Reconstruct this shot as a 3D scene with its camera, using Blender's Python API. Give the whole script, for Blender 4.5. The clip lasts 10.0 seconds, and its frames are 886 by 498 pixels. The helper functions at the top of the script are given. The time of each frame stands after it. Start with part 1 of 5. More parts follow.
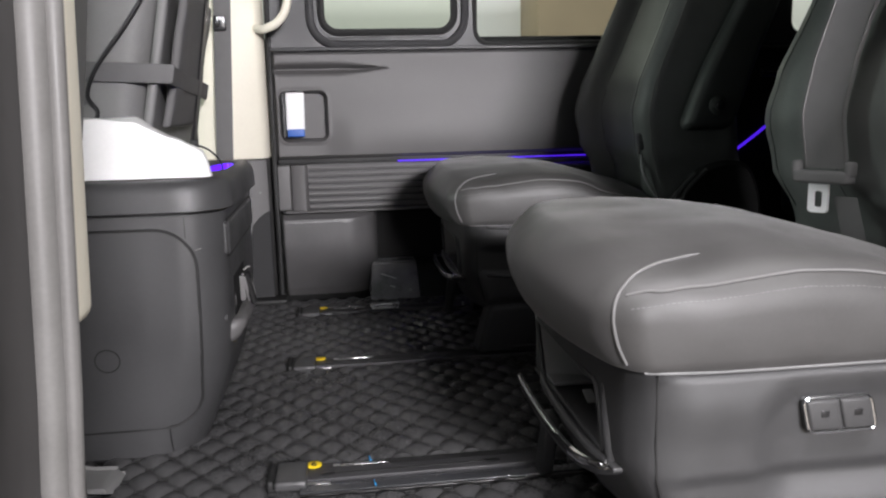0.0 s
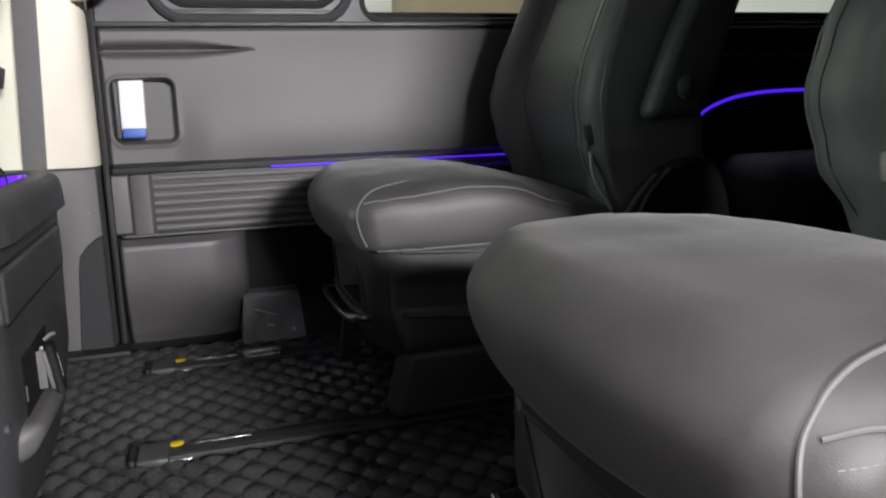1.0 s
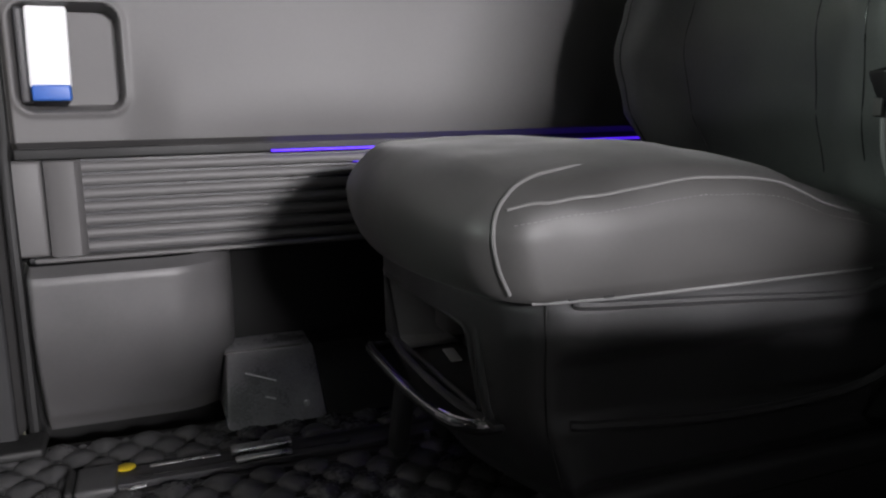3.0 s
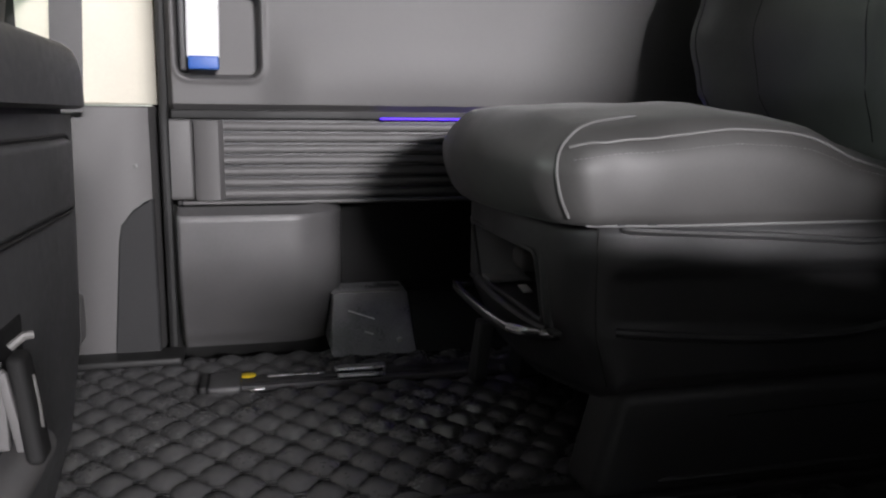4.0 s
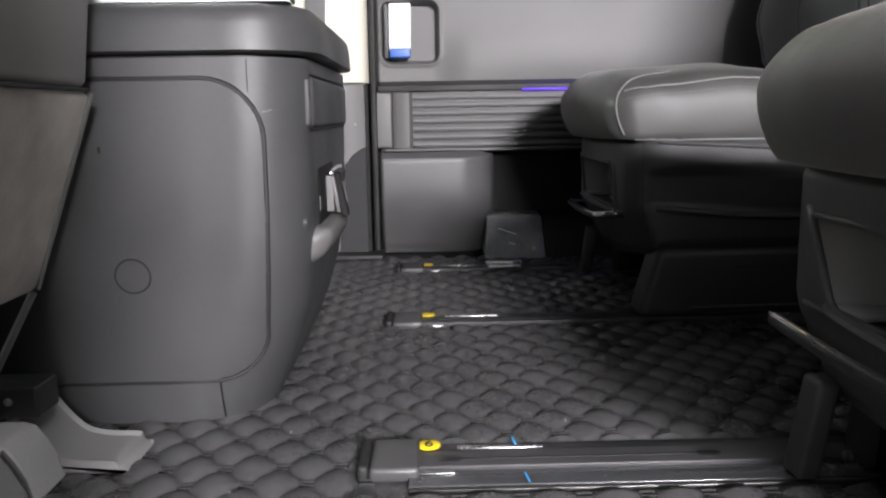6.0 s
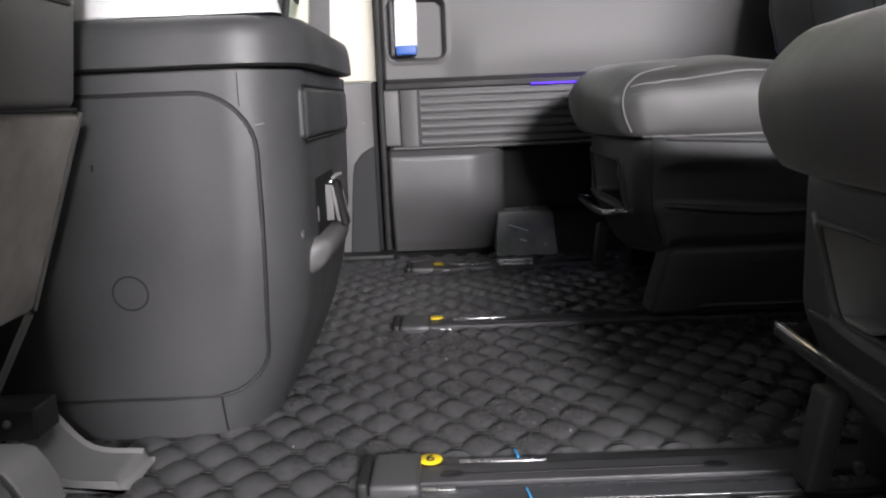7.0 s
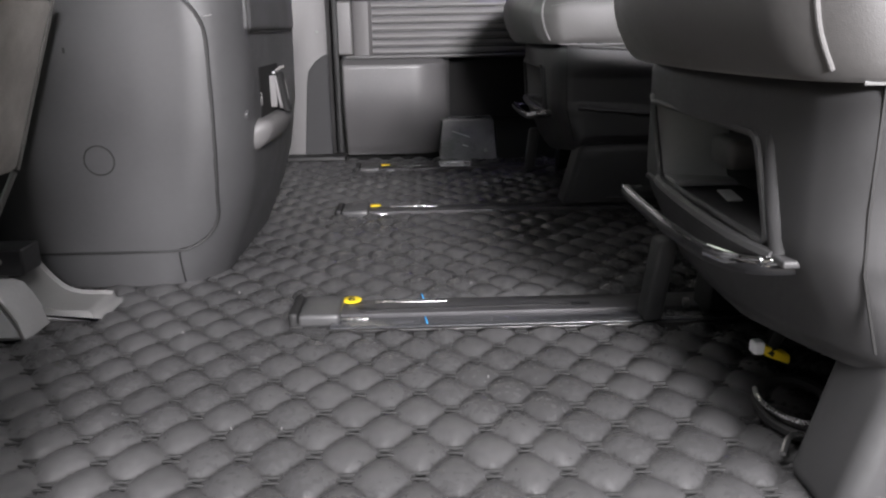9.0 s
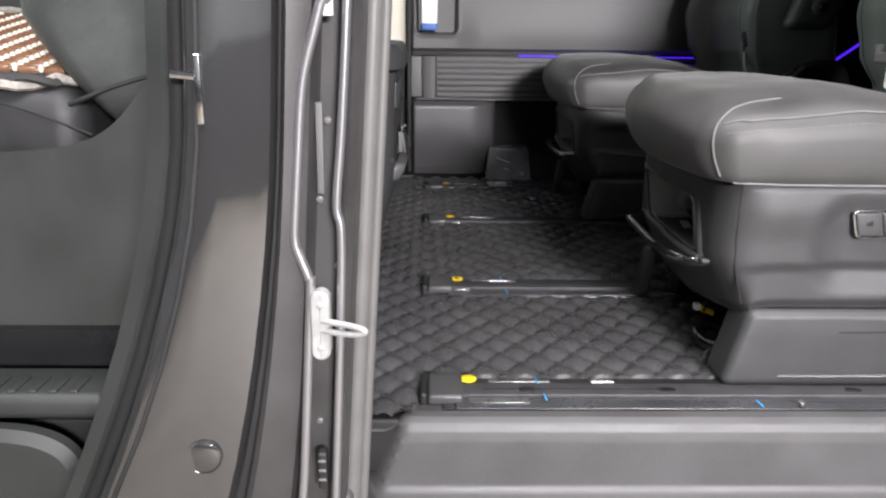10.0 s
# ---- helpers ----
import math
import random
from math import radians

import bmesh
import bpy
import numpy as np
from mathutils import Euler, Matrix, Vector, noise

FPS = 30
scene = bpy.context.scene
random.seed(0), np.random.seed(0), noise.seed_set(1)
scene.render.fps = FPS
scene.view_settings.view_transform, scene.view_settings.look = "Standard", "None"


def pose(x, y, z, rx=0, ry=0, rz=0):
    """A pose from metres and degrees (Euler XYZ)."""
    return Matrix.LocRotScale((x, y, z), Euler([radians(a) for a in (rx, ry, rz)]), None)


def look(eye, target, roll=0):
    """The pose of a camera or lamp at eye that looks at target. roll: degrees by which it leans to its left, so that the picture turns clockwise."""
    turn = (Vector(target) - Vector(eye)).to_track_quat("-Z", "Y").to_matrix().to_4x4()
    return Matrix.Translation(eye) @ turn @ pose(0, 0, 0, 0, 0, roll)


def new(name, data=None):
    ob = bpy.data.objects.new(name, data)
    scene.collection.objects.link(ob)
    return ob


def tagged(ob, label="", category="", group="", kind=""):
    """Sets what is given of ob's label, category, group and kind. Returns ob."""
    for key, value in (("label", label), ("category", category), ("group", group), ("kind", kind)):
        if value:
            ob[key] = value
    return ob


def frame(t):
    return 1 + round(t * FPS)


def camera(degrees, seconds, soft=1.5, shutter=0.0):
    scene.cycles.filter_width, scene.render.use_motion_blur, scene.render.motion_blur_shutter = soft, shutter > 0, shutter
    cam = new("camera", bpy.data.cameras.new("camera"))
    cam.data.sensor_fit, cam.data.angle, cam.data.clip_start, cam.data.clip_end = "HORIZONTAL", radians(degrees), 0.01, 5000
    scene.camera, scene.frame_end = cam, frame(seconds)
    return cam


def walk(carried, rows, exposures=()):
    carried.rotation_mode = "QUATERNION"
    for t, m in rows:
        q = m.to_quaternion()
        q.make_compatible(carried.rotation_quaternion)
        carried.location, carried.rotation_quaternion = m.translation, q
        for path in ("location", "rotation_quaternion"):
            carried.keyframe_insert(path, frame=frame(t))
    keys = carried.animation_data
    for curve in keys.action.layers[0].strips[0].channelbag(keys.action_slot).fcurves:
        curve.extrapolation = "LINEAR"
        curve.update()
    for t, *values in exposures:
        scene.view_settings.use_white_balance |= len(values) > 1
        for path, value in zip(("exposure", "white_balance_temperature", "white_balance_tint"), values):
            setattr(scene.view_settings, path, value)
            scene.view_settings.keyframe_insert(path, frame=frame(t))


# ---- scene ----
cam = camera(59.1, 10.0, soft=2.2)
PATH = [
    (0, (0.06, -0.691, 0.57), (0.317, 1.259, 0.204), -1.3),
    (0.5, (0.097, -0.418, 0.535), (0.501, 1.506, 0.169), -1.6),
    (1, (0.07, -0.243, 0.539), (0.653, 1.634, 0.173), -1.8),
    (1.5, (0.047, -0.046, 0.536), (0.851, 1.75, 0.177), -1.1),
    (2, (0.056, 0.196, 0.492), (0.792, 2.022, 0.141), -1.5),
    (2.2, (0.052, 0.286, 0.489), (0.765, 2.121, 0.136), -1.7),
    (3.3, (0.051, 0.452, 0.443), (0.734, 2.298, 0.092), -0.4),
    (3.5, (0.037, 0.414, 0.43), (0.658, 2.283, 0.082), 0.1),
    (4, (0.018, 0.28, 0.409), (0.484, 2.196, 0.074), 0.5),
    (4.5, (-0.01, 0.116, 0.406), (0.362, 2.053, 0.078), 0.3),
    (5, (-0.034, -0.084, 0.413), (0.307, 1.861, 0.094), 0.1),
    (5.5, (-0.02, -0.217, 0.376), (0.269, 1.734, 0.046), 0.2),
    (6, (0.004, -0.276, 0.347), (0.04, 1.694, 0.006), -0.9),
    (7.5, (0.032, -0.252, 0.375), (0.005, 1.711, -0.009), -2.6),
    (8, (0.038, -0.262, 0.355), (-0.002, 1.697, -0.047), -2.9),
    (8.5, (0.07, -0.318, 0.308), (0.021, 1.633, -0.131), -1.7),
    (8.8, (0.076, -0.368, 0.314), (0.09, 1.572, -0.171), -1.1),
    (9, (0.094, -0.439, 0.337), (0.141, 1.483, -0.214), -1.0),
    (9.2, (0.068, -0.571, 0.399), (0.135, 1.35, -0.154), -0.8),
    (9.5, (0.027, -0.766, 0.472), (0.077, 1.154, -0.085), -0.9),
    (9.7, (-0.035, -0.895, 0.492), (0.032, 1.025, -0.063), -0.7),
    (10, (-0.062, -1.018, 0.503), (-0.02, 0.904, -0.05), 0.7),
]
EXPOSURE = [(0, -0.36), (1.0, -0.3), (1.6, -0.14), (2.2, -0.15), (3.5, -0.2), (4.5, -0.1), (5.5, 0.0), (6.0, 0.3), (7.5, 0.05), (8.1, 0.12), (8.5, 0.36), (9.0, 0.42), (9.3, 0.15), (9.6, -0.15), (10.0, -0.15)]
walk(cam, [(t, look(eye, target, roll)) for t, eye, target, roll in PATH], EXPOSURE)

# ---- world and light ----
world = bpy.data.worlds.new("world")
scene.world = world
world.use_nodes = True
world.node_tree.nodes["Background"].inputs[0].default_value = (0.9, 0.95, 1.0, 1)
world.node_tree.nodes["Background"].inputs[1].default_value = 0.02


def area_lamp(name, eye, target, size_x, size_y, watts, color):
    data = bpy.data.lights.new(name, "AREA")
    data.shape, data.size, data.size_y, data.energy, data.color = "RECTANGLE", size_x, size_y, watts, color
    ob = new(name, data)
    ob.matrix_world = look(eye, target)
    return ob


# One strong flood lamp inferred from the shadows, on the open side of the van; the rest are unseen lamps added as fill.
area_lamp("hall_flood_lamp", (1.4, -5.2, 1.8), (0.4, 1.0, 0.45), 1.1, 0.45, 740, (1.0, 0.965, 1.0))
area_lamp("hall_lamp_near", (0.05, -1.05, 2.92), (0.05, -1.0, 0.0), 3.0, 0.9, 235, (1.0, 0.97, 0.99))
# Added to give the pillar's paint a bright wall to reflect.
area_lamp("hall_lamp_wall", (0.3, -4.95, 2.4), (0.3, -5.45, 0.9), 2.4, 0.2, 45, (0.96, 0.98, 1.0))
area_lamp("hall_lamp_far", (0.6, 2.7, 2.95), (0.6, 5.0, 1.0), 5.0, 1.0, 75, (0.98, 1.0, 0.95))
# Added beyond the windscreen to lighten the backrests.
area_lamp("hall_lamp_front", (-3.4, 1.0, 1.5), (0.8, 1.1, 0.65), 1.6, 0.7, 72, (0.86, 1.0, 0.92))


# ---- materials ----
def material(name, color, rough=0.5, metal=0.0, vary=0.25, scale=9.0, grain=0.0, grain_scale=900.0, coat=0.0,
             rough_vary=0.12, cells=False, spec=0.5, sheen=0.0):
    """A surface with large and fine variation of colour and gloss, and fine relief."""
    m = bpy.data.materials.new(name)
    m.use_nodes = True
    nt = m.node_tree
    b = nt.nodes["Principled BSDF"]
    co = nt.nodes.new("ShaderNodeTexCoord")
    big = nt.nodes.new("ShaderNodeTexNoise")
    big.inputs["Scale"].default_value, big.inputs["Detail"].default_value = scale, 6
    fine = nt.nodes.new("ShaderNodeTexNoise")
    fine.inputs["Scale"].default_value, fine.inputs["Detail"].default_value = scale * 22, 3
    nt.links.new(co.outputs["Object"], big.inputs["Vector"])
    nt.links.new(co.outputs["Object"], fine.inputs["Vector"])
    mix = nt.nodes.new("ShaderNodeMath")
    mix.operation = "MULTIPLY_ADD"
    nt.links.new(fine.outputs["Fac"], mix.inputs[0])
    mix.inputs[1].default_value = 0.45
    nt.links.new(big.outputs["Fac"], mix.inputs[2])
    ramp = nt.nodes.new("ShaderNodeMapRange")
    nt.links.new(mix.outputs[0], ramp.inputs["Value"])
    for key, v in (("From Min", 0.45), ("From Max", 1.0), ("To Min", 1 - vary), ("To Max", 1 + vary)):
        ramp.inputs[key].default_value = v
    hsv = nt.nodes.new("ShaderNodeHueSaturation")
    hsv.inputs["Color"].default_value = (*color, 1)
    nt.links.new(ramp.outputs[0], hsv.inputs["Value"])
    nt.links.new(hsv.outputs["Color"], b.inputs["Base Color"])
    rr = nt.nodes.new("ShaderNodeMapRange")
    nt.links.new(mix.outputs[0], rr.inputs["Value"])
    for key, v in (("From Min", 0.45), ("From Max", 1.0), ("To Min", max(0.03, rough - rough_vary)), ("To Max", min(1, rough + rough_vary))):
        rr.inputs[key].default_value = v
    nt.links.new(rr.outputs[0], b.inputs["Roughness"])
    b.inputs["Metallic"].default_value = metal
    b.inputs["Coat Weight"].default_value = coat
    b.inputs["Coat Roughness"].default_value = 0.08
    b.inputs["Specular IOR Level"].default_value = spec
    b.inputs["Sheen Weight"].default_value = sheen
    b.inputs["Sheen Roughness"].default_value = 0.4
    if grain:
        if cells:
            g = nt.nodes.new("ShaderNodeTexVoronoi")
            g.feature = "DISTANCE_TO_EDGE"
            out = g.outputs["Distance"]
        else:
            g = nt.nodes.new("ShaderNodeTexNoise")
            g.inputs["Detail"].default_value = 2
            out = g.outputs["Fac"]
        g.inputs["Scale"].default_value = grain_scale
        nt.links.new(co.outputs["Object"], g.inputs["Vector"])
        bump = nt.nodes.new("ShaderNodeBump")
        bump.inputs["Strength"].default_value, bump.inputs["Distance"].default_value = grain, 0.0006
        nt.links.new(out, bump.inputs["Height"])
        nt.links.new(bump.outputs[0], b.inputs["Normal"])
    return m


def glow(name, color, strength):
    m = bpy.data.materials.new(name)
    m.use_nodes = True
    b = m.node_tree.nodes["Principled BSDF"]
    b.inputs["Base Color"].default_value = (*color, 1)
    b.inputs["Emission Color"].default_value = (*color, 1)
    b.inputs["Emission Strength"].default_value = strength
    return m


def glass(name):
    m = bpy.data.materials.new(name)
    m.use_nodes = True
    b = m.node_tree.nodes["Principled BSDF"]
    b.inputs["Base Color"].default_value = (0.93, 0.97, 0.94, 1)
    b.inputs["Roughness"].default_value, b.inputs["Transmission Weight"].default_value, b.inputs["IOR"].default_value = 0.02, 1.0, 1.05
    return m


TRIM = material("trim_plastic", (0.108, 0.105, 0.105), 0.5, vary=0.06, grain=0.35, grain_scale=1400, rough_vary=0.03)
# Trim plastic darkened: the lower lining's shade is put into its colour.
TRIM_LOWER = material("trim_plastic_shaded", (0.08, 0.078, 0.079), 0.4, vary=0.12, grain=0.35, grain_scale=1400, rough_vary=0.06)
TRIM_DARK = material("trim_plastic_dark", (0.045, 0.045, 0.047), 0.45, vary=0.15, grain=0.35, grain_scale=1400)
SHELL = material("seat_shell_plastic", (0.046, 0.046, 0.047), 0.44, vary=0.12, grain=0.4, grain_scale=1500)
STEP = material("step_plastic", (0.078, 0.076, 0.077), 0.42, vary=0.14, grain=0.4, grain_scale=1500)
CONSOLE = material("console_plastic", (0.055, 0.055, 0.0565), 0.45, vary=0.12, scale=7, grain=0.4, grain_scale=1300)
LEATHER = material("seat_leather", (0.055, 0.0535, 0.0525), 0.5, vary=0.16, scale=12, grain=0.28, grain_scale=700, cells=True, sheen=0.12)
LEATHER_BLACK = material("backrest_leather", (0.045, 0.049, 0.047), 0.42, vary=0.2, scale=12, grain=0.5, grain_scale=700, cells=True)
# Seat leather made lighter, in place of light missing on the backrests.
BACKREST = material("backrest_leather_lit", (0.125, 0.132, 0.128), 0.42, vary=0.16, scale=12, grain=0.5, grain_scale=700, cells=True)
PIPING = material("light_piping", (0.136, 0.134, 0.133), 0.5, vary=0.1)
THREAD = material("thread", (0.2, 0.2, 0.2), 0.7)
MAT = material("quilted_mat", (0.058, 0.0575, 0.0585), 0.31, vary=0.3, scale=6, grain=0.45, grain_scale=650, cells=True, rough_vary=0.16)
STITCH = material("mat_stitch", (0.018, 0.018, 0.018), 0.8)
RUBBER = material("black_rubber", (0.012, 0.012, 0.012), 0.6, vary=0.2)
SEAL = material("grey_rubber_seal", (0.12, 0.117, 0.113), 0.5, vary=0.15, scale=14)
RAIL_PLATE = material("rail_plate_steel", (0.055, 0.054, 0.057), 0.5, metal=0.2, vary=0.25, scale=25, rough_vary=0.08)
HALL_DARK = material("hall_dark_surface", (0.05, 0.052, 0.058), 0.6, vary=0.15, scale=1.5)
RAIL = material("rail_steel", (0.075, 0.074, 0.075), 0.32, metal=0.75, vary=0.12, scale=30, rough_vary=0.05)
RAIL_COVER = material("rail_cover_plastic", (0.055, 0.055, 0.056), 0.4, vary=0.15)
BRIGHT = material("bright_steel", (0.6, 0.6, 0.6), 0.3, metal=1.0, vary=0.15, scale=30)
CHROME = material("chrome", (0.75, 0.75, 0.76), 0.15, metal=1.0, vary=0.05)
PAINT = material("grey_car_paint", (0.17, 0.17, 0.172), 0.05, metal=0.85, vary=0.12, scale=3.5, coat=0.6, rough_vary=0.015)
# Brighter than the pillar paint, standing in for highlights along its ridges.
PAINT_RIDGE = material("paint_ridge_highlight", (0.4, 0.4, 0.415), 0.28, metal=0.8, vary=0.03, scale=2, rough_vary=0.0)
CAB = material("cab_plastic", (0.026, 0.028, 0.027), 0.45, vary=0.12, grain=0.4, grain_scale=1400)
SEAT_BACK = material("seat_back_panel", (0.2, 0.198, 0.196), 0.55, vary=0.1, grain=0.35, grain_scale=1200)
PAINT_EDGE = material("dark_channel_paint", (0.042, 0.04, 0.04), 0.45, metal=0.2, vary=0.2, scale=16, coat=0.1, rough_vary=0.05)
BEIGE = material("beige_trim", (0.82, 0.78, 0.66), 0.5, vary=0.05, grain=0.2, grain_scale=1300)
WHITE = material("white_plastic", (0.82, 0.82, 0.83), 0.4, vary=0.05)
STRIKER = material("zinc_white_metal", (0.374, 0.374, 0.367), 0.42, metal=0.25, vary=0.25, scale=35)
WHITE_CLOTH = material("white_fabric", (0.86, 0.86, 0.85), 0.8, vary=0.04, grain=0.6, grain_scale=400)
BLUE = material("blue_plastic", (0.03, 0.11, 0.42), 0.4, vary=0.15)
BLUE_CHALK = material("blue_marker", (0.03, 0.36, 0.8), 0.7)
YELLOW = material("yellow_sticker", (0.85, 0.62, 0.02), 0.45, vary=0.12, scale=60)
INK = material("black_ink", (0.02, 0.018, 0.015), 0.6)
CARPET = material("grey_carpet", (0.5, 0.48, 0.455), 0.95, vary=0.2, scale=25, grain=1.0, grain_scale=900, spec=0.1)
WEBBING = material("belt_webbing", (0.13, 0.128, 0.128), 0.7, vary=0.1, scale=40, grain=0.7, grain_scale=1200)
BLACK = material("black_plastic", (0.014, 0.014, 0.015), 0.35, vary=0.25)
GLOSS_BLACK = material("gloss_black_plastic", (0.045, 0.046, 0.05), 0.22, vary=0.2, rough_vary=0.1)
# Leather darkened to hold the third row's shade on the bench.
BENCH = material("bench_leather", (0.018, 0.018, 0.019), 0.5, vary=0.2, scale=12, grain=0.5, grain_scale=700, cells=True)
STALK = material("pale_grey_sleeve", (0.32, 0.32, 0.32), 0.5, vary=0.1, scale=20)
# Pale tone replaces the light that fails to reach the seat opening.
PALE = material("lit_panel_plastic", (0.26, 0.26, 0.26), 0.5, vary=0.08, grain=0.3, grain_scale=1300)
RAIL_TRIM = material("rail_end_plastic", (0.4, 0.4, 0.4), 0.45, vary=0.12, grain=0.3, grain_scale=1300)
# Kick plate's grey is lightened to stand in for a reflection on it.
KICK = material("kick_plate_plastic", (0.25, 0.25, 0.26), 0.3, vary=0.35, scale=14, rough_vary=0.1)
DARK_PLATE = material("dark_plate_plastic", (0.03, 0.03, 0.031), 0.65, vary=0.2, spec=0.25, grain=0.3, grain_scale=1200)
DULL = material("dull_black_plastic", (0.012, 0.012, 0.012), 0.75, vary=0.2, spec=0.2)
HEADLINER = material("headliner", (0.07, 0.068, 0.066), 0.9, vary=0.08)
RED = material("red_button", (0.5, 0.03, 0.02), 0.4)
PURPLE = glow("purple_light", (0.075, 0.014, 0.8), 1.4)
PURPLE_DIM = glow("purple_light_dim", (0.12, 0.015, 0.85), 1.3)
GLASS = glass("window_glass")
HALL_GREY = material("hall_grey_wall", (0.2, 0.215, 0.24), 0.8, vary=0.1, scale=1.2)
HALL_PALE = material("hall_pale_wall", (0.5, 0.52, 0.55), 0.8, vary=0.1, scale=1.2)
PLASTER = material("hall_plaster", (0.78, 0.8, 0.72), 0.85, vary=0.06, scale=1.2)
HALL_WHITE = material("hall_white_panel", (0.85, 0.85, 0.84), 0.6, vary=0.03)
HALL_BROWN = material("hall_brown_column", (0.42, 0.33, 0.22), 0.6, vary=0.1, scale=3)
CONCRETE = material("hall_concrete", (0.18, 0.158, 0.128), 0.7, vary=0.2, scale=2, grain=0.3, grain_scale=120)
PEARL = material("pale_bead", (0.7, 0.66, 0.58), 0.25, vary=0.1, scale=60)
BEAD = material("wooden_bead", (0.17, 0.088, 0.05), 0.2, vary=0.35, scale=70)
BRAID_DARK = material("dark_braided_cord", (0.03, 0.03, 0.03), 0.8, vary=0.4, scale=120)
BRAID = material("braided_cord", (0.3, 0.28, 0.25), 0.8, vary=0.4, scale=120)


# ---- mesh helpers ----
def rbox(c, s, r=0.006, nf=1, nc=2):
    """A box with rounded edges: centre, sizes, radius, steps on the flat and on the rounding."""
    nf = (nf,) * 3 if isinstance(nf, int) else nf
    h = [v / 2 for v in s]
    r = min(r, *(v * 0.999 for v in h))
    marks = []
    for k in range(3):
        b = h[k] - r
        arc = [b + r * math.tan(math.pi / 4 * i / nc) for i in range(1, nc + 1)]
        marks.append([-v for v in reversed(arc)] + [-b + 2 * b * i / nf[k] for i in range(nf[k] + 1)] + arc)
    verts, faces, seen = [], [], {}

    def vert(p):
        q = [min(max(p[k], -(h[k] - r)), h[k] - r) for k in range(3)]
        d = [p[k] - q[k] for k in range(3)]
        n = math.sqrt(sum(v * v for v in d)) or 1
        key = tuple(round(q[k] + r * d[k] / n, 6) for k in range(3))
        if key not in seen:
            seen[key] = len(verts)
            verts.append(tuple(key[k] + c[k] for k in range(3)))
        return seen[key]

    for k in range(3):
        a, b = (k + 1) % 3, (k + 2) % 3
        for side in (-1, 1):
            for i in range(len(marks[a]) - 1):
                for j in range(len(marks[b]) - 1):
                    quad = []
                    for u, v in ((i, j), (i + 1, j), (i + 1, j + 1), (i, j + 1)):
                        p = [0, 0, 0]
                        p[k], p[a], p[b] = side * h[k], marks[a][u], marks[b][v]
                        quad.append(vert(p))
                    if len(set(quad)) > 2:
                        faces.append(tuple(dict.fromkeys(quad if side > 0 else quad[::-1])))
    return verts, faces


def bent(geo, fn):
    return [tuple(fn(*v)) for v in geo[0]], geo[1]


def joined(*geos):
    verts, faces = [], []
    for v, f in geos:
        n = len(verts)
        verts += list(v)
        faces += [tuple(i + n for i in one) for one in f]
    return verts, faces


def curve_through(pts, n=6, closed=False):
    """A smooth line through the points."""
    p = [Vector(q) for q in pts]
    out, m = [], len(p)
    for i in range(m if closed else m - 1):
        a, b, c, d = (p[(i + k) % m] if closed else p[min(max(i + k, 0), m - 1)] for k in (-1, 0, 1, 2))
        for k in range(n):
            t = k / n
            out.append(0.5 * (2 * b + (c - a) * t + (2 * a - 5 * b + 4 * c - d) * t * t + (3 * b - a - 3 * c + d) * t ** 3))
    if not closed:
        out.append(p[-1])
    return out


def tube(pts, r, seg=8, closed=False, flat=1.0):
    """A round or oval bar along a line; flat squeezes it across."""
    p = [Vector(q) for q in pts]
    n = len(p)
    tang = [((p[(i + 1) % n] - p[i - 1]) if closed else (p[min(i + 1, n - 1)] - p[max(i - 1, 0)])).normalized() for i in range(n)]
    up = Vector((0, 0, 1)) if abs(tang[0].z) < 0.9 else Vector((1, 0, 0))
    verts, faces = [], []
    for i in range(n):
        up = (up - tang[i] * up.dot(tang[i])).normalized()
        side = tang[i].cross(up)
        rr = r[i] if isinstance(r, (list, tuple)) else r
        for k in range(seg):
            a = 2 * math.pi * k / seg
            verts.append(tuple(p[i] + rr * (math.cos(a) * up + flat * math.sin(a) * side)))
    for i in range(n if closed else n - 1):
        for k in range(seg):
            a, b = i * seg, ((i + 1) % n) * seg
            faces.append((a + k, a + (k + 1) % seg, b + (k + 1) % seg, b + k))
    if not closed:
        faces += [tuple(range(seg))[::-1], tuple(range((n - 1) * seg, n * seg))]
    return verts, faces


def disc(c, axis, r, depth, seg=24, bevel=0.15):
    """A short cylinder with a chamfer, along axis x, y or z."""
    k = "xyz".index(axis)
    rows = [(-depth / 2, r * (1 - bevel)), (-depth / 2 + r * bevel * 0.6, r), (depth / 2 - r * bevel * 0.6, r), (depth / 2, r * (1 - bevel))]
    verts, faces = [], []
    for d, rad in rows:
        for i in range(seg):
            a = 2 * math.pi * i / seg
            p = [0, 0, 0]
            p[k], p[(k + 1) % 3], p[(k + 2) % 3] = d, rad * math.cos(a), rad * math.sin(a)
            verts.append(tuple(p[j] + c[j] for j in range(3)))
    for j in range(3):
        for i in range(seg):
            faces.append((j * seg + i, j * seg + (i + 1) % seg, (j + 1) * seg + (i + 1) % seg, (j + 1) * seg + i))
    return verts, faces + [tuple(range(seg))[::-1], tuple(range(3 * seg, 4 * seg))]


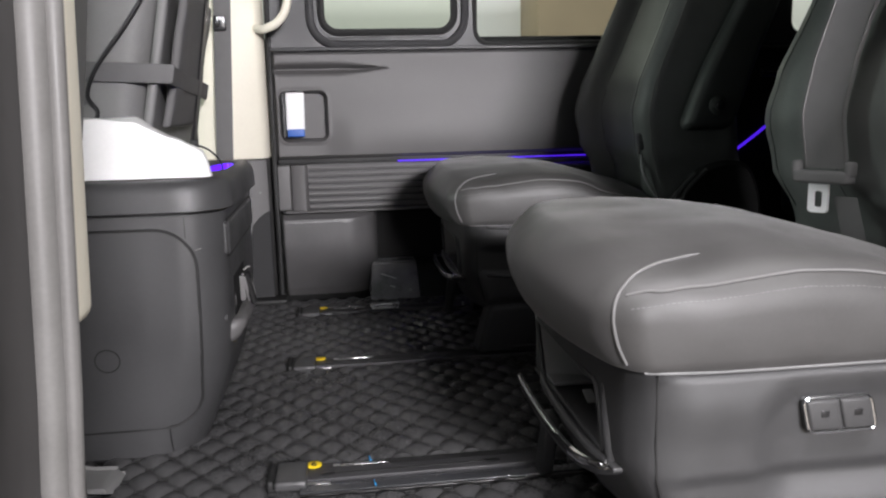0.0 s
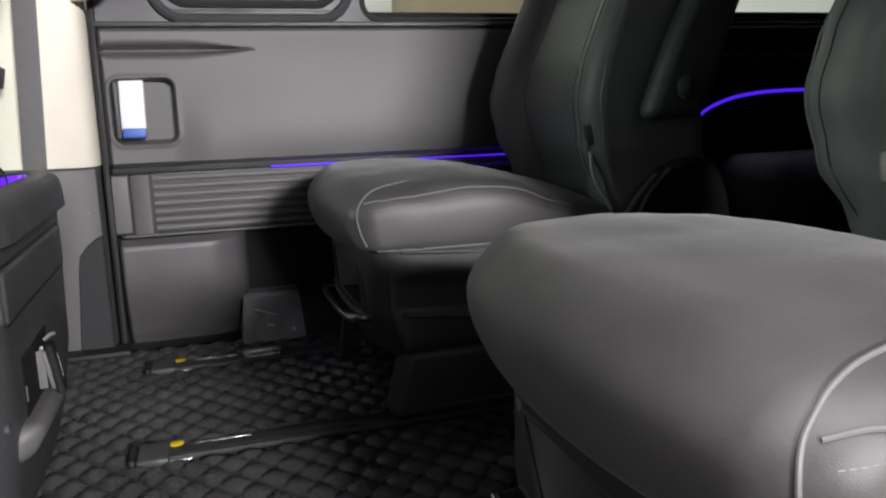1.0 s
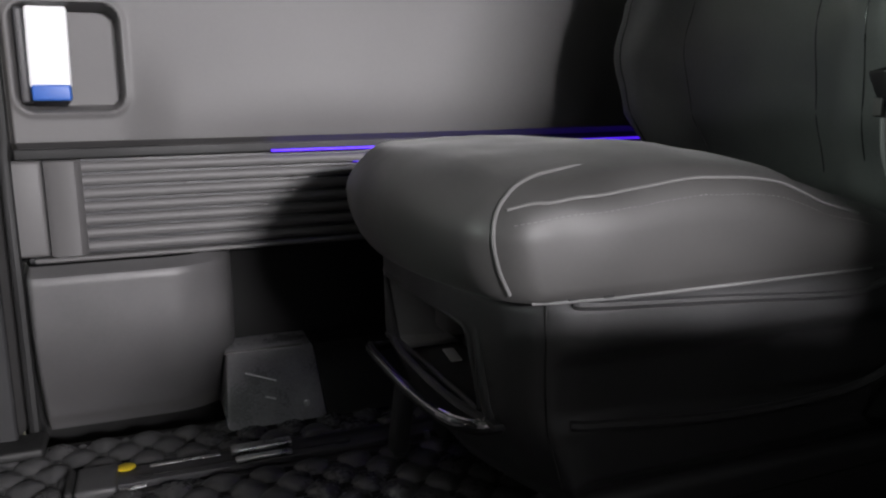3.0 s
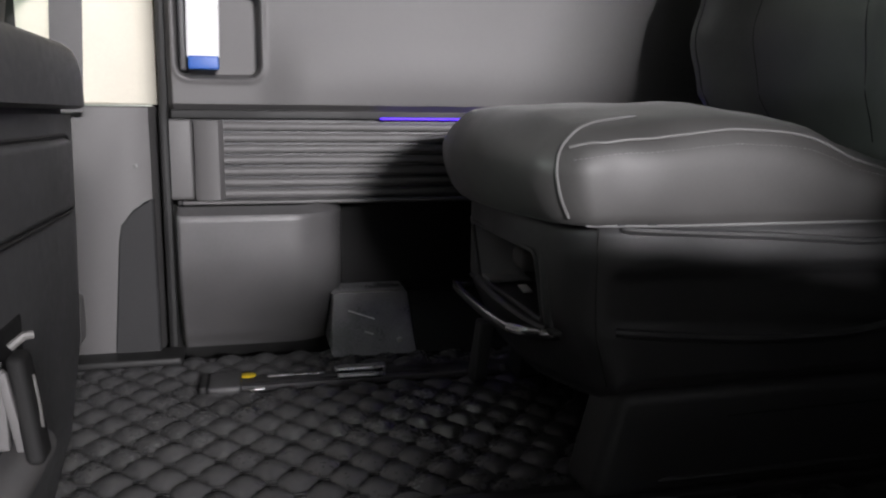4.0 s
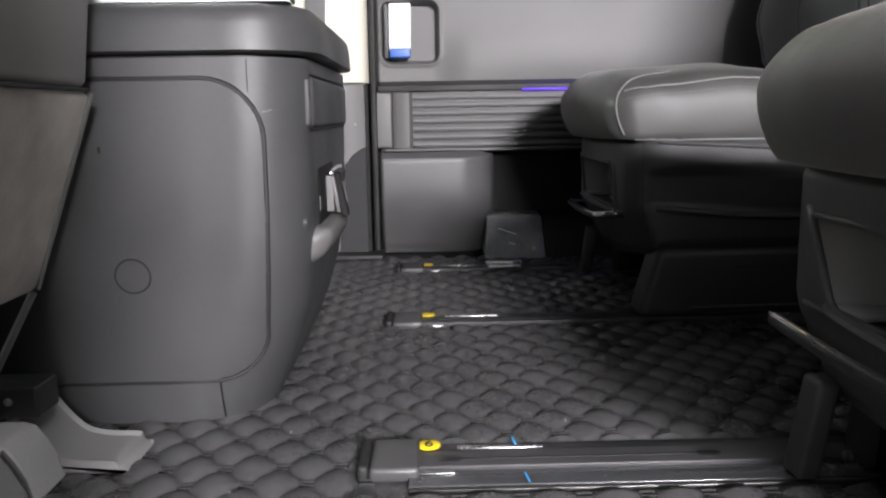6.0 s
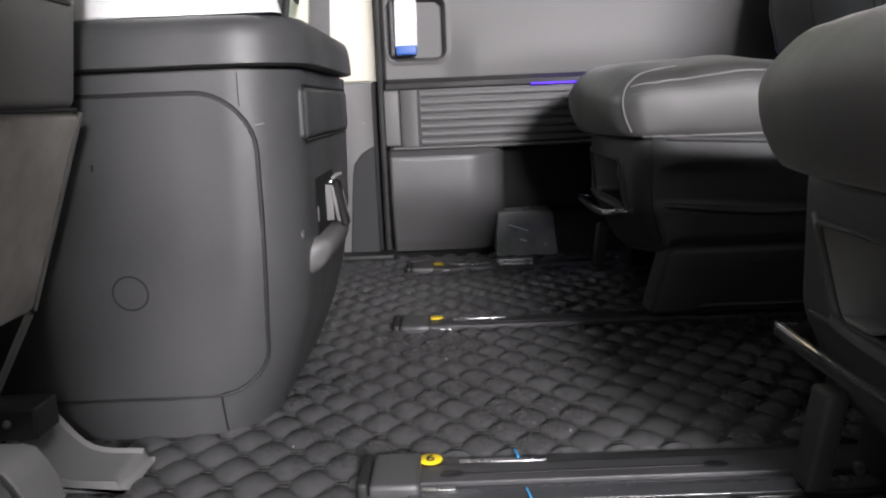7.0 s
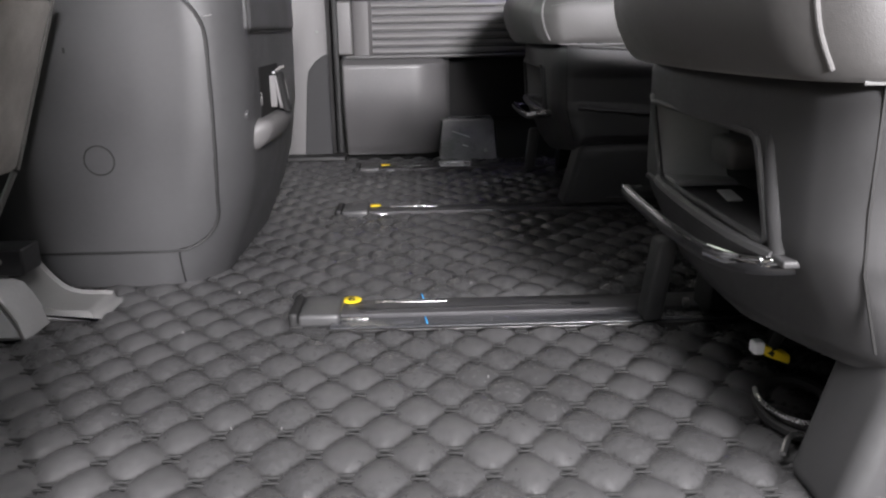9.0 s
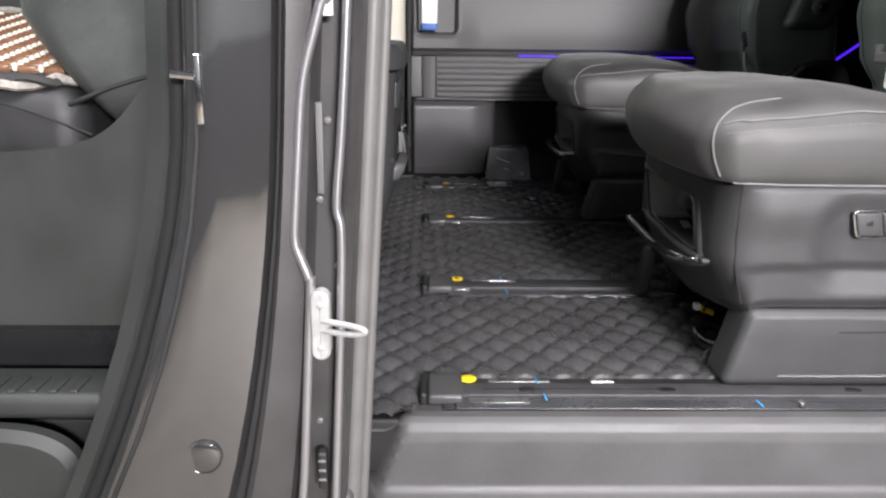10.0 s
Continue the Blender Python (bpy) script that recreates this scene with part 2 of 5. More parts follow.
def prism(outline, axis, lo, hi, inset=0.003):
    """An outline (in the two other axes, in xyz order) drawn out along an axis, its rims chamfered."""
    k = "xyz".index(axis)
    a, b = [i for i in range(3) if i != k]
    n = len(outline)
    cx, cy = sum(p[0] for p in outline) / n, sum(p[1] for p in outline) / n

    def drawn(d, off):
        out = []
        for p, q, s in zip(outline, outline[1:] + outline[:1], outline[-1:] + outline[:-1]):
            t = Vector((q[0] - s[0], q[1] - s[1]))
            t = t.normalized() if t.length else t
            nn = Vector((t.y, -t.x))
            if nn.x * (p[0] - cx) + nn.y * (p[1] - cy) < 0:
                nn = -nn
            v = [0, 0, 0]
            v[k], v[a], v[b] = d, p[0] - nn.x * off, p[1] - nn.y * off
            out.append(tuple(v))
        return out

    e = inset if hi > lo else -inset
    verts = drawn(lo, inset) + drawn(lo + e, 0) + drawn(hi - e, 0) + drawn(hi, inset)
    faces = [(j * n + i, j * n + (i + 1) % n, (j + 1) * n + (i + 1) % n, (j + 1) * n + i) for j in range(3) for i in range(n)]
    return verts, faces + [tuple(range(n))[::-1], tuple(range(3 * n, 4 * n))]


def sheet(nu, nv, fn, skip=None):
    """A surface over a grid; fn takes u and v from 0 to 1."""
    verts = [tuple(fn(i / nu, j / nv)) for i in range(nu + 1) for j in range(nv + 1)]
    faces = []
    for i in range(nu):
        for j in range(nv):
            if skip and skip((i + 0.5) / nu, (j + 0.5) / nv):
                continue
            a = i * (nv + 1) + j
            faces.append((a, a + 1, a + nv + 2, a + nv + 1))
    return verts, faces


def rings(loops):
    """A skin over closed loops of equal length, with both ends shut."""
    n = len(loops[0])
    verts = [tuple(p) for loop in loops for p in loop]
    faces = [(j * n + i, j * n + (i + 1) % n, (j + 1) * n + (i + 1) % n, (j + 1) * n + i) for j in range(len(loops) - 1) for i in range(n)]
    return verts, faces + [tuple(range(n))[::-1], tuple(range((len(loops) - 1) * n, len(loops) * n))]


def round_rect(x0, z0, x1, z1, r, n=6):
    out = []
    for cx, cz, a0 in ((x1 - r, z1 - r, 0), (x0 + r, z1 - r, 90), (x0 + r, z0 + r, 180), (x1 - r, z0 + r, 270)):
        for i in range(n + 1):
            a = radians(a0 + 90 * i / n)
            out.append((cx + r * math.cos(a), cz + r * math.sin(a)))
    return out


def holed(outer, holes, axis, at, thick):
    """A plate with openings; outlines in the two other axes."""
    k = "xyz".index(axis)
    a, b = [i for i in range(3) if i != k]
    bm = bmesh.new()
    for loop in (outer, *holes):
        vs = []
        for p in loop:
            v = [0, 0, 0]
            v[k], v[a], v[b] = at, p[0], p[1]
            vs.append(bm.verts.new(v))
        for p, q in zip(vs, vs[1:] + vs[:1]):
            bm.edges.new((p, q))
    bmesh.ops.triangle_fill(bm, edges=bm.edges[:], use_beauty=True)
    got = bmesh.ops.extrude_face_region(bm, geom=bm.faces[:])
    shift = [0, 0, 0]
    shift[k] = thick
    bmesh.ops.translate(bm, verts=[v for v in got["geom"] if isinstance(v, bmesh.types.BMVert)], vec=shift)
    bm.verts.index_update()
    geo = [tuple(v.co) for v in bm.verts], [tuple(v.index for v in f.verts) for f in bm.faces]
    bm.free()
    return geo


def mesh_of(name, geo, mat, smooth=40):
    me = bpy.data.meshes.new(name)
    me.from_pydata(geo[0], [], geo[1])
    bm = bmesh.new()
    bm.from_mesh(me)
    bmesh.ops.recalc_face_normals(bm, faces=bm.faces[:])
    if smooth:
        for f in bm.faces:
            f.smooth = True
        for e in bm.edges:
            if len(e.link_faces) == 2 and e.calc_face_angle(0) > radians(smooth):
                e.smooth = False
    bm.to_mesh(me)
    bm.free()
    me.materials.append(mat)
    return me


def stands(ob):
    """Where an object stands, its parents counted in."""
    own = Matrix.Translation(ob.location)
    return stands(ob.parent) @ ob.matrix_parent_inverse @ own if ob.parent else own


def part(name, geo, mat, parent=None, label="", smooth=40):
    ob = new(name, mesh_of(name, geo, mat, smooth))
    if parent:
        ob.parent = parent
        ob.matrix_parent_inverse = stands(parent).inverted()
    return tagged(ob, label) if label else ob


def thing(name, label, category, group="", kind="", at=(0, 0, 0)):
    ob = new(name)
    ob.empty_display_size = 0.05
    ob.location = at
    return tagged(ob, label, category, group, kind)


def solid(name, geo, mat, label, category, group="", kind="", smooth=40):
    return tagged(part(name, geo, mat, None, "", smooth), label, category, group, kind)


def step(lo, hi, v):
    t = min(max((v - lo) / (hi - lo), 0), 1)
    return t * t * (3 - 2 * t)


def table(rows, v):
    """A value read from rows of (place, value), smoothly between them."""
    for (a, p), (b, q) in zip(rows, rows[1:]):
        if v <= b:
            return p + (q - p) * step(a, b, max(v, a))
    return rows[-1][1]


def line(rows, v):
    for (a, p), (b, q) in zip(rows, rows[1:]):
        if v <= b:
            return p + (q - p) * (max(v, a) - a) / (b - a)
    return rows[-1][1]


def rr_distance(x, z, x0, z0, x1, z1, r):
    """How far a place lies outside a rounded rectangle (negative inside)."""
    qx = abs(x - (x0 + x1) / 2) - (x1 - x0) / 2 + r
    qz = abs(z - (z0 + z1) / 2) - (z1 - z0) / 2 + r
    return math.hypot(max(qx, 0), max(qz, 0)) + min(max(qx, qz), 0) - r



# ---- the van's shell ----
FAR, ROOF, REAR, NOSE = 1.67, 1.42, 2.55, -1.75

solid("floor", rbox((0.4, 0.79, -0.05), (4.3, 1.72, 0.08), 0.004), RUBBER, "black steel van floor under the mat", "floor", kind="structure")
# Never in view; its dark tone is chosen to hold bounced light down.
solid("ceiling", rbox((0.4, 0.82, ROOF + 0.03), (4.35, 2.08, 0.06), 0.01), HEADLINER, "unseen headliner of the van, dark to limit bounced light", "ceiling", kind="structure")
solid("wall_rear", rbox((REAR, 0.82, 0.5), (0.06, 2.0, 1.8), 0.01), TRIM_DARK, "dark plastic rear door trim", "wall", kind="structure")

# Cab: bulkhead below the windscreen, windscreen posts, header.
solid("wall_front", rbox((NOSE, 0.82, 0.15), (0.12, 2.0, 1.1), 0.03), TRIM_DARK, "dark plastic dashboard below the windscreen", "dashboard", kind="structure")
solid("wall_front_post", rbox((NOSE, -0.16, 1.06), (0.1, 0.1, 0.74), 0.02), TRIM_DARK, "dark windscreen post", "post", kind="structure")
solid("wall_front_post", rbox((NOSE, 1.76, 1.06), (0.1, 0.1, 0.74), 0.02), TRIM_DARK, "dark windscreen post", "post", kind="structure")

# Open side, out of view: a wall set to keep the flood lamp off the third row, the roof rail over both openings.
solid("wall_near", rbox((1.78, -0.17, 0.45), (1.52, 0.06, 1.7), 0.01), TRIM_DARK, "unseen side wall behind the sliding door opening, shades the rear", "wall", kind="structure")
solid("trim_roof_rail", rbox((0.3, -0.17, 1.36), (4.1, 0.08, 0.12), 0.02), TRIM, "grey roof rail over the door openings", "trim", kind="structure")

# Far side: window band with openings through it.
WIN = [(0.035, 0.785, 0.42, 1.16, 0.05), (0.49, 0.748, 1.38, 1.17, 0.045), (1.5, 0.765, 2.35, 1.17, 0.045)]
wall_far = solid("wall_far", holed([(-0.118, 0.72), (2.52, 0.72), (2.52, 1.41), (-0.118, 1.41)], [round_rect(*w) for w in WIN], "y", FAR + 0.028, 0.05),
                 TRIM_DARK, "dark painted window band of the far side", "wall", kind="structure")
solid("wall_far_front", holed([(-1.75, 0.0), (-0.335, 0.0), (-0.335, 1.41), (-1.75, 1.41)], [round_rect(-1.55, 0.62, -0.42, 1.15, 0.08)], "y", FAR + 0.03, 0.05),
      TRIM_DARK, "dark far front door trim", "wall", kind="structure")
# Dull black stands in for the shaded void beside the lower lining.
solid("wall_far_lower", rbox((1.2, FAR + 0.1, 0.36), (2.7, 0.06, 0.82), 0.01), DULL, "side panel behind the trim, black for the shade there", "wall", kind="structure")

for n, w in enumerate(WIN):
    win = thing("window_%d" % (n + 1), "clear side window with a black rubber frame" if n else "sliding side window in a thick black rounded frame", "window", kind="structure",
                at=((w[0] + w[2]) / 2, FAR + 0.03, w[1]))
    x0, z0, x1, z1, r = w
    part("pane", rbox(((x0 + x1) / 2, FAR + 0.052, (z0 + z1) / 2), (x1 - x0 + 0.01, 0.004, z1 - z0 + 0.01), 0.001, nc=1), GLASS, win).visible_shadow = False
    edge = [(x, FAR + 0.03, z) for x, z in round_rect(x0 - 0.004, z0 - 0.004, x1 + 0.004, z1 + 0.004, r)]
    part("gasket", tube(edge, 0.0075 if n else 0.011, 8, True), RUBBER, win)
    if n == 0:
        edge = [(x, FAR + 0.024, z) for x, z in round_rect(x0 - 0.036, z0 - 0.04, x1 + 0.036, z1 + 0.04, r + 0.03)]
        part("outer_frame", tube(edge, 0.012, 8, True), TRIM_DARK, win)
        part("slide_channel", rbox(((x0 + x1) / 2 - 0.005, FAR + 0.026, z0 - 0.024), (x1 - x0, 0.014, 0.012), 0.003), TRIM_DARK, win)
solid("trim_belt", rbox((1.18, FAR + 0.018, 0.733), (2.6, 0.03, 0.012), 0.004), TRIM_DARK, "thin dark strip below the side windows", "trim", kind="structure")


# ---- the far sliding door's lining ----
door = thing("door_1", "closed sliding door with grey plastic lining and a slatted panel", "door", kind="structure", at=(0.4, FAR, 0.0))


def upper_relief(u, v):
    x, z = -0.118 + 1.15 * u ** 1.35, 0.415 + 0.312 * v
    y = FAR + 0.004 - 0.016 * math.sin(math.pi * min(v * 1.05, 1)) * step(-0.12, 0.35, x)
    y -= 0.012 * step(0.02, 0.12, x) * step(0.55, 0.1, v)
    # Hollow for the release handle.
    d = rr_distance(x, z, -0.098, 0.472, 0.034, 0.612, 0.02)
    y += 0.045 * step(0.004, -0.004, d)
    y -= 0.003 * math.exp(-(d - 0.007) ** 2 / 0.00002)
    # Hand hollow below the window.
    blade = 0.012 * min(1, max(0.0, (0.235 - x) / 0.16)) * step(-0.125, -0.1, x)
    if blade > 0:
        e = (z - 0.677) / blade
        y += 0.03 * math.exp(-e * e * 1.3) * min(1, blade / 0.006)
    # Edges rolled back.
    y += 0.02 * step(0.012, 0.0, z - 0.415) + 0.014 * step(0.01, 0.0, 0.727 - z) + 0.02 * step(-0.108, -0.118, x)
    return x, y, z


part("upper_panel", sheet(300, 110, upper_relief), TRIM, door, "smooth grey upper lining")
hollow = part("release_housing", rbox((-0.032, FAR + 0.06, 0.542), (0.15, 0.02, 0.16), 0.004), TRIM, door)
part("handle_bracket", rbox((-0.09, FAR + 0.03, 0.545), (0.012, 0.05, 0.13), 0.004), TRIM_DARK, door)
release = part("release_handle", bent(rbox((-0.057, FAR + 0.018, 0.556), (0.054, 0.016, 0.112), 0.005), lambda x, y, z: (x + 0.02 * (z - 0.556), y, z)), WHITE, door, "white door release handle")
part("handle_rim", rbox((-0.059, FAR + 0.021, 0.508), (0.042, 0.012, 0.014), 0.003), CHROME, release)
part("handle_tag", rbox((-0.057, FAR + 0.014, 0.494), (0.05, 0.02, 0.022), 0.003), BLUE, release, "blue plastic end of the handle")

# Dark joint, then the slatted panel.
part("joint", rbox((0.46, FAR + 0.022, 0.409), (1.15, 0.02, 0.016), 0.003), RUBBER, door)
part("slat_backing", rbox((0.47, FAR + 0.028, 0.332), (1.16, 0.016, 0.16), 0.003), TRIM_DARK, door)
part("edge_plate", rbox((-0.1005, FAR + 0.01, 0.333), (0.041, 0.03, 0.136), 0.006), TRIM, door)
part("slat_frame_end", prism([(-0.078, FAR + 0.024), (-0.078, FAR + 0.004), (-0.068, FAR - 0.004), (-0.038, FAR - 0.004), (-0.03, FAR + 0.006), (-0.03, FAR + 0.024)], "z", 0.262, 0.4, 0.002), TRIM, door)
SLATS = 7
for i in range(SLATS):
    z = 0.272 + 0.0193 * i
    prof = [(FAR + 0.022, z - 0.0068), (FAR + 0.008, z - 0.0068), (FAR - 0.0015, z - 0.0054), (FAR - 0.004, z - 0.0015), (FAR - 0.0035, z + 0.004), (FAR + 0.0, z + 0.0078), (FAR + 0.022, z + 0.0082)]
    geo = prism(prof, "x", -0.045, 1.03, 0.002)
    part("slat", bent(geo, lambda x, y, z: (x, y + 0.016 * step(0.0, -0.045, x), z)), TRIM, door)
part("slat_sill", rbox((0.47, FAR + 0.006, 0.2595), (1.14, 0.03, 0.007), 0.003), TRIM, door)
part("light_strip", rbox((0.64, FAR + 0.006, 0.4035), (0.8, 0.006, 0.004), 0.0012), PURPLE, door, "purple light strip above the slats")
# Glowing strips that also stand in for purple reflection on the slats.
for z in (0.3825, 0.3635):
    part("light_strip", rbox((0.7, FAR + 0.012, z), (0.66, 0.006, 0.003), 0.001), PURPLE, door, "purple glow between the slats")


def lower_relief(u, v):
    x, z = -0.116 + 0.288 * u, 0.001 + 0.254 * v
    # Its rear end turns away in a quarter round, shaped to deepen the shade there.
    back = 0.105 - math.sqrt(max(0.0, 0.105 ** 2 - max(0.0, x - 0.068) ** 2))
    y = FAR - 0.046 + 0.052 * step(0.85, 0.0, v) ** 2 + back
    y += 0.045 * step(0.014, 0.0, x + 0.116) ** 2 + 0.026 * step(0.016, 0.0, 0.255 - z) + 0.01 * step(0.03, 0.0, z)
    return x, y, z


part("lower_panel", sheet(90, 40, lower_relief), TRIM_LOWER, door, "bulging grey lower lining, darkened for shade")
part("door_seal", tube([(-0.124, FAR - 0.004, z) for z in (0.0, 0.2, 0.41)] + [(-0.124, FAR + 0.014, 0.43), (-0.124, FAR + 0.016, 0.7), (-0.12, FAR + 0.03, 1.28)], 0.008, 8), RUBBER, door)

# Step box beside the far floor rail.
kick = thing("kick_plate", "scratched grey sloping plastic cover at the far wall", "cover", at=(0.23, 1.6, 0.0))
slope = [(1.576, 0.0), (1.66, 0.092), (1.7, 0.094), (1.75, 0.094), (1.75, 0.0)]
part("cover", bent(prism(slope, "x", 0.152, 0.287, 0.004), lambda x, y, z: (x - 0.012 * (1 - z / 0.1) * step(0.2, 0.16, x), y, z)), KICK, kick)
# Rest of the sloping cover, black in place of the seat's shadow.
part("rear_cover", prism(slope, "x", 0.289, 0.62, 0.004), DULL, kick, "rear of the sloping cover, painted black for shade")
for a, b in (((0.175, 0.066), (0.22, 0.052)), ((0.2, 0.034), (0.215, 0.03))):
    part("scratch", tube([(x, 1.576 + (z / 0.092) * 0.084 - 0.0012, z) for x, z in (a, b)], 0.0014, 5), WHITE, kick, "pale scratch")
# Pale bar painted in as the highlight along the upper edge.
part("upper_edge", tube([(0.146, 1.6615, 0.093), (0.2, 1.6615, 0.093), (0.27, 1.6615, 0.093)], 0.002, 6), SEAL, kick)
part("screw", disc((0.26, 1.592, 0.02), "y", 0.005, 0.004, 12), BRIGHT, kick)

# Far pillar: beige above, grey below, with belt and grab handle.
pillar = thing("pillar_far", "door pillar with beige upper and grey lower plastic trim", "pillar", kind="structure", at=(-0.23, FAR, 0.0))
part("upper_trim", prism([(-0.34, FAR + 0.05), (-0.335, FAR - 0.01), (-0.31, FAR - 0.03), (-0.16, FAR - 0.03), (-0.142, FAR - 0.016), (-0.136, FAR + 0.05)], "z", 0.424, 1.3, 0.003), BEIGE, pillar, "beige plastic upper trim")
part("lower_trim", prism([(-0.34, FAR + 0.05), (-0.335, FAR - 0.02), (-0.31, FAR - 0.034), (-0.178, FAR - 0.034), (-0.146, FAR - 0.02), (-0.14, FAR + 0.05)], "z", 0.0, 0.421, 0.003), TRIM, pillar, "grey plastic lower trim")
# Stepped trim plate, its dark tone also painting the diagonal shadow.
part("scuff_cover", prism([(-0.216, 0.0), (-0.2, 0.2), (-0.195, 0.228), (-0.176, 0.252), (-0.156, 0.266), (-0.1425, 0.27), (-0.1425, 0.0)], "y", FAR - 0.0375, FAR - 0.02, 0.003), DARK_PLATE, pillar, "darker trim plate with the pillar's shadow in its colour")
part("screw", disc((-0.168, FAR - 0.035, 0.325), "y", 0.0032, 0.004, 10), SEAT_BACK, pillar)
part("trim_cover", bent(rbox((-0.284, FAR - 0.052, 0.078), (0.05, 0.045, 0.078), 0.007), lambda x, y, z: (x, y + 0.25 * max(0, z - 0.09), z)), TRIM, pillar, "small moulded cover at the foot")
part("sill_trim", rbox((-0.19, FAR - 0.05, 0.006), (0.17, 0.07, 0.014), 0.005), RUBBER, pillar)

belt = thing("seat_belt", "grey front seat belt hanging beside the beige pillar", "seat belt", at=(-0.245, 1.59, 0.43))
part("webbing", bent(rbox((-0.255, 1.595, 0.86), (0.046, 0.003, 0.9), 0.001, nf=(1, 1, 8), nc=1), lambda x, y, z: (x + 0.05 * (z - 0.43), y, z)), WEBBING, belt)
part("buckle", rbox((-0.243, 1.588, 0.8), (0.034, 0.014, 0.04), 0.004), BLACK, belt)
part("tongue", rbox((-0.238, 1.58, 0.803), (0.022, 0.006, 0.03), 0.002), CHROME, belt)
grab = thing("grab_handle", "beige curved grab handle on the pillar", "handle", at=(-0.11, 1.62, 0.8))
part("grip", tube(curve_through([(-0.15, FAR - 0.03, 0.79), (-0.125, FAR - 0.065, 0.785), (-0.085, FAR - 0.07, 0.805), (-0.06, FAR - 0.07, 0.85), (-0.052, FAR - 0.07, 0.95), (-0.06, FAR - 0.06, 1.1), (-0.1, FAR - 0.03, 1.16), (-0.15, FAR - 0.02, 1.16)], 6), 0.012, 10), BEIGE, grab)

# Far rear side lining with its curved light strip.
lining = thing("trim_rear_side", "rear side lining, black for shade, with a purple light strip", "trim", kind="structure", at=(1.9, FAR, 0.0))
# The panel's dull black carries the shade of the third row.
part("panel", rbox((1.77, FAR + 0.0, 0.36), (1.48, 0.06, 0.73), 0.012), DULL, lining)
part("ledge", rbox((1.93, FAR - 0.03, 0.645), (1.12, 0.03, 0.03), 0.01), BLACK, lining)
part("bright_line", rbox((1.93, FAR - 0.046, 0.646), (1.12, 0.003, 0.003), 0.001, nc=1), BRIGHT, lining)
part("light_strip", tube(curve_through([(x, FAR - 0.033, z) for x, z in ((1.3, 0.405), (1.36, 0.448), (1.41, 0.485), (1.46, 0.512), (1.54, 0.534), (1.66, 0.545), (1.85, 0.546), (2.4, 0.545))], 8), 0.0045, 6), PURPLE, lining, "purple curved light strip")


# ---- floor: quilted mat, rails, step ----
DX, DY = 0.0585, 0.0735


def puff(x, y):
    """Height of the quilting: pillows between two sets of crossing seams."""
    a, b = (x - 0.0275) / DX + (y - 0.545) / DY, (x - 0.0275) / DX - (y - 0.545) / DY
    s = abs(math.sin(math.pi * a)) * abs(math.sin(math.pi * b))
    z = -0.0095 + 0.0125 * s ** 0.36
    # Pressed flat where the rails lie.
    for rail_y, wide in ((1.482, 0.044), (1.024, 0.044), (0.481, 0.082), (0.012, 0.082)):
        if -0.072 < x and rail_y - wide < y < rail_y + 0.038:
            z = min(z, -0.008)
    return z


mat = thing("floor_mat", "black quilted leatherette floor mat with diamond stitching", "floor mat", at=(0.2, 0.8, 0.0))
X0, X1, Y0, Y1 = -0.62, 0.9, -0.066, 1.62
part("quilting", sheet(380, 420, lambda u, v: (X0 + (X1 - X0) * u, Y0 + (Y1 - Y0) * v, puff(X0 + (X1 - X0) * u, Y0 + (Y1 - Y0) * v))), MAT, mat, smooth=180)
part("border_front", rbox((-1.14, 0.78, -0.006), (1.04, 1.66, 0.012), 0.003), MAT, mat)
part("border_rear", rbox((1.69, 0.78, -0.006), (1.58, 1.66, 0.012), 0.003), MAT, mat)
marks = []
for i in range(-26, 32):
    for j in range(-19, 32):
        x, y = 0.0275 + DX * (i + 0.5 * (j % 2)), 0.545 + DY * j / 2
        if -0.5 < x < 0.75 and Y0 + 0.01 < y < 1.58:
            for off in (-0.0042, 0.0042):
                marks.append(rbox((x, y + off, -0.005), (0.015, 0.0022, 0.004), 0.0008, nc=1))
tagged(part("stitching", joined(*marks), STITCH, mat, "dark stitches where the seams cross"), kind="stuff")

random.seed(4)
lint = [rbox((random.uniform(-0.2, 0.5), random.uniform(0.05, 1.3), 0.0), (random.uniform(0.0006, 0.0016), random.uniform(0.001, 0.003), 0.003), 0.0002, nc=1) for i in range(22)]
tagged(part("lint", joined(*lint), SEAT_BACK, mat, "specks of pale lint"), kind="stuff")


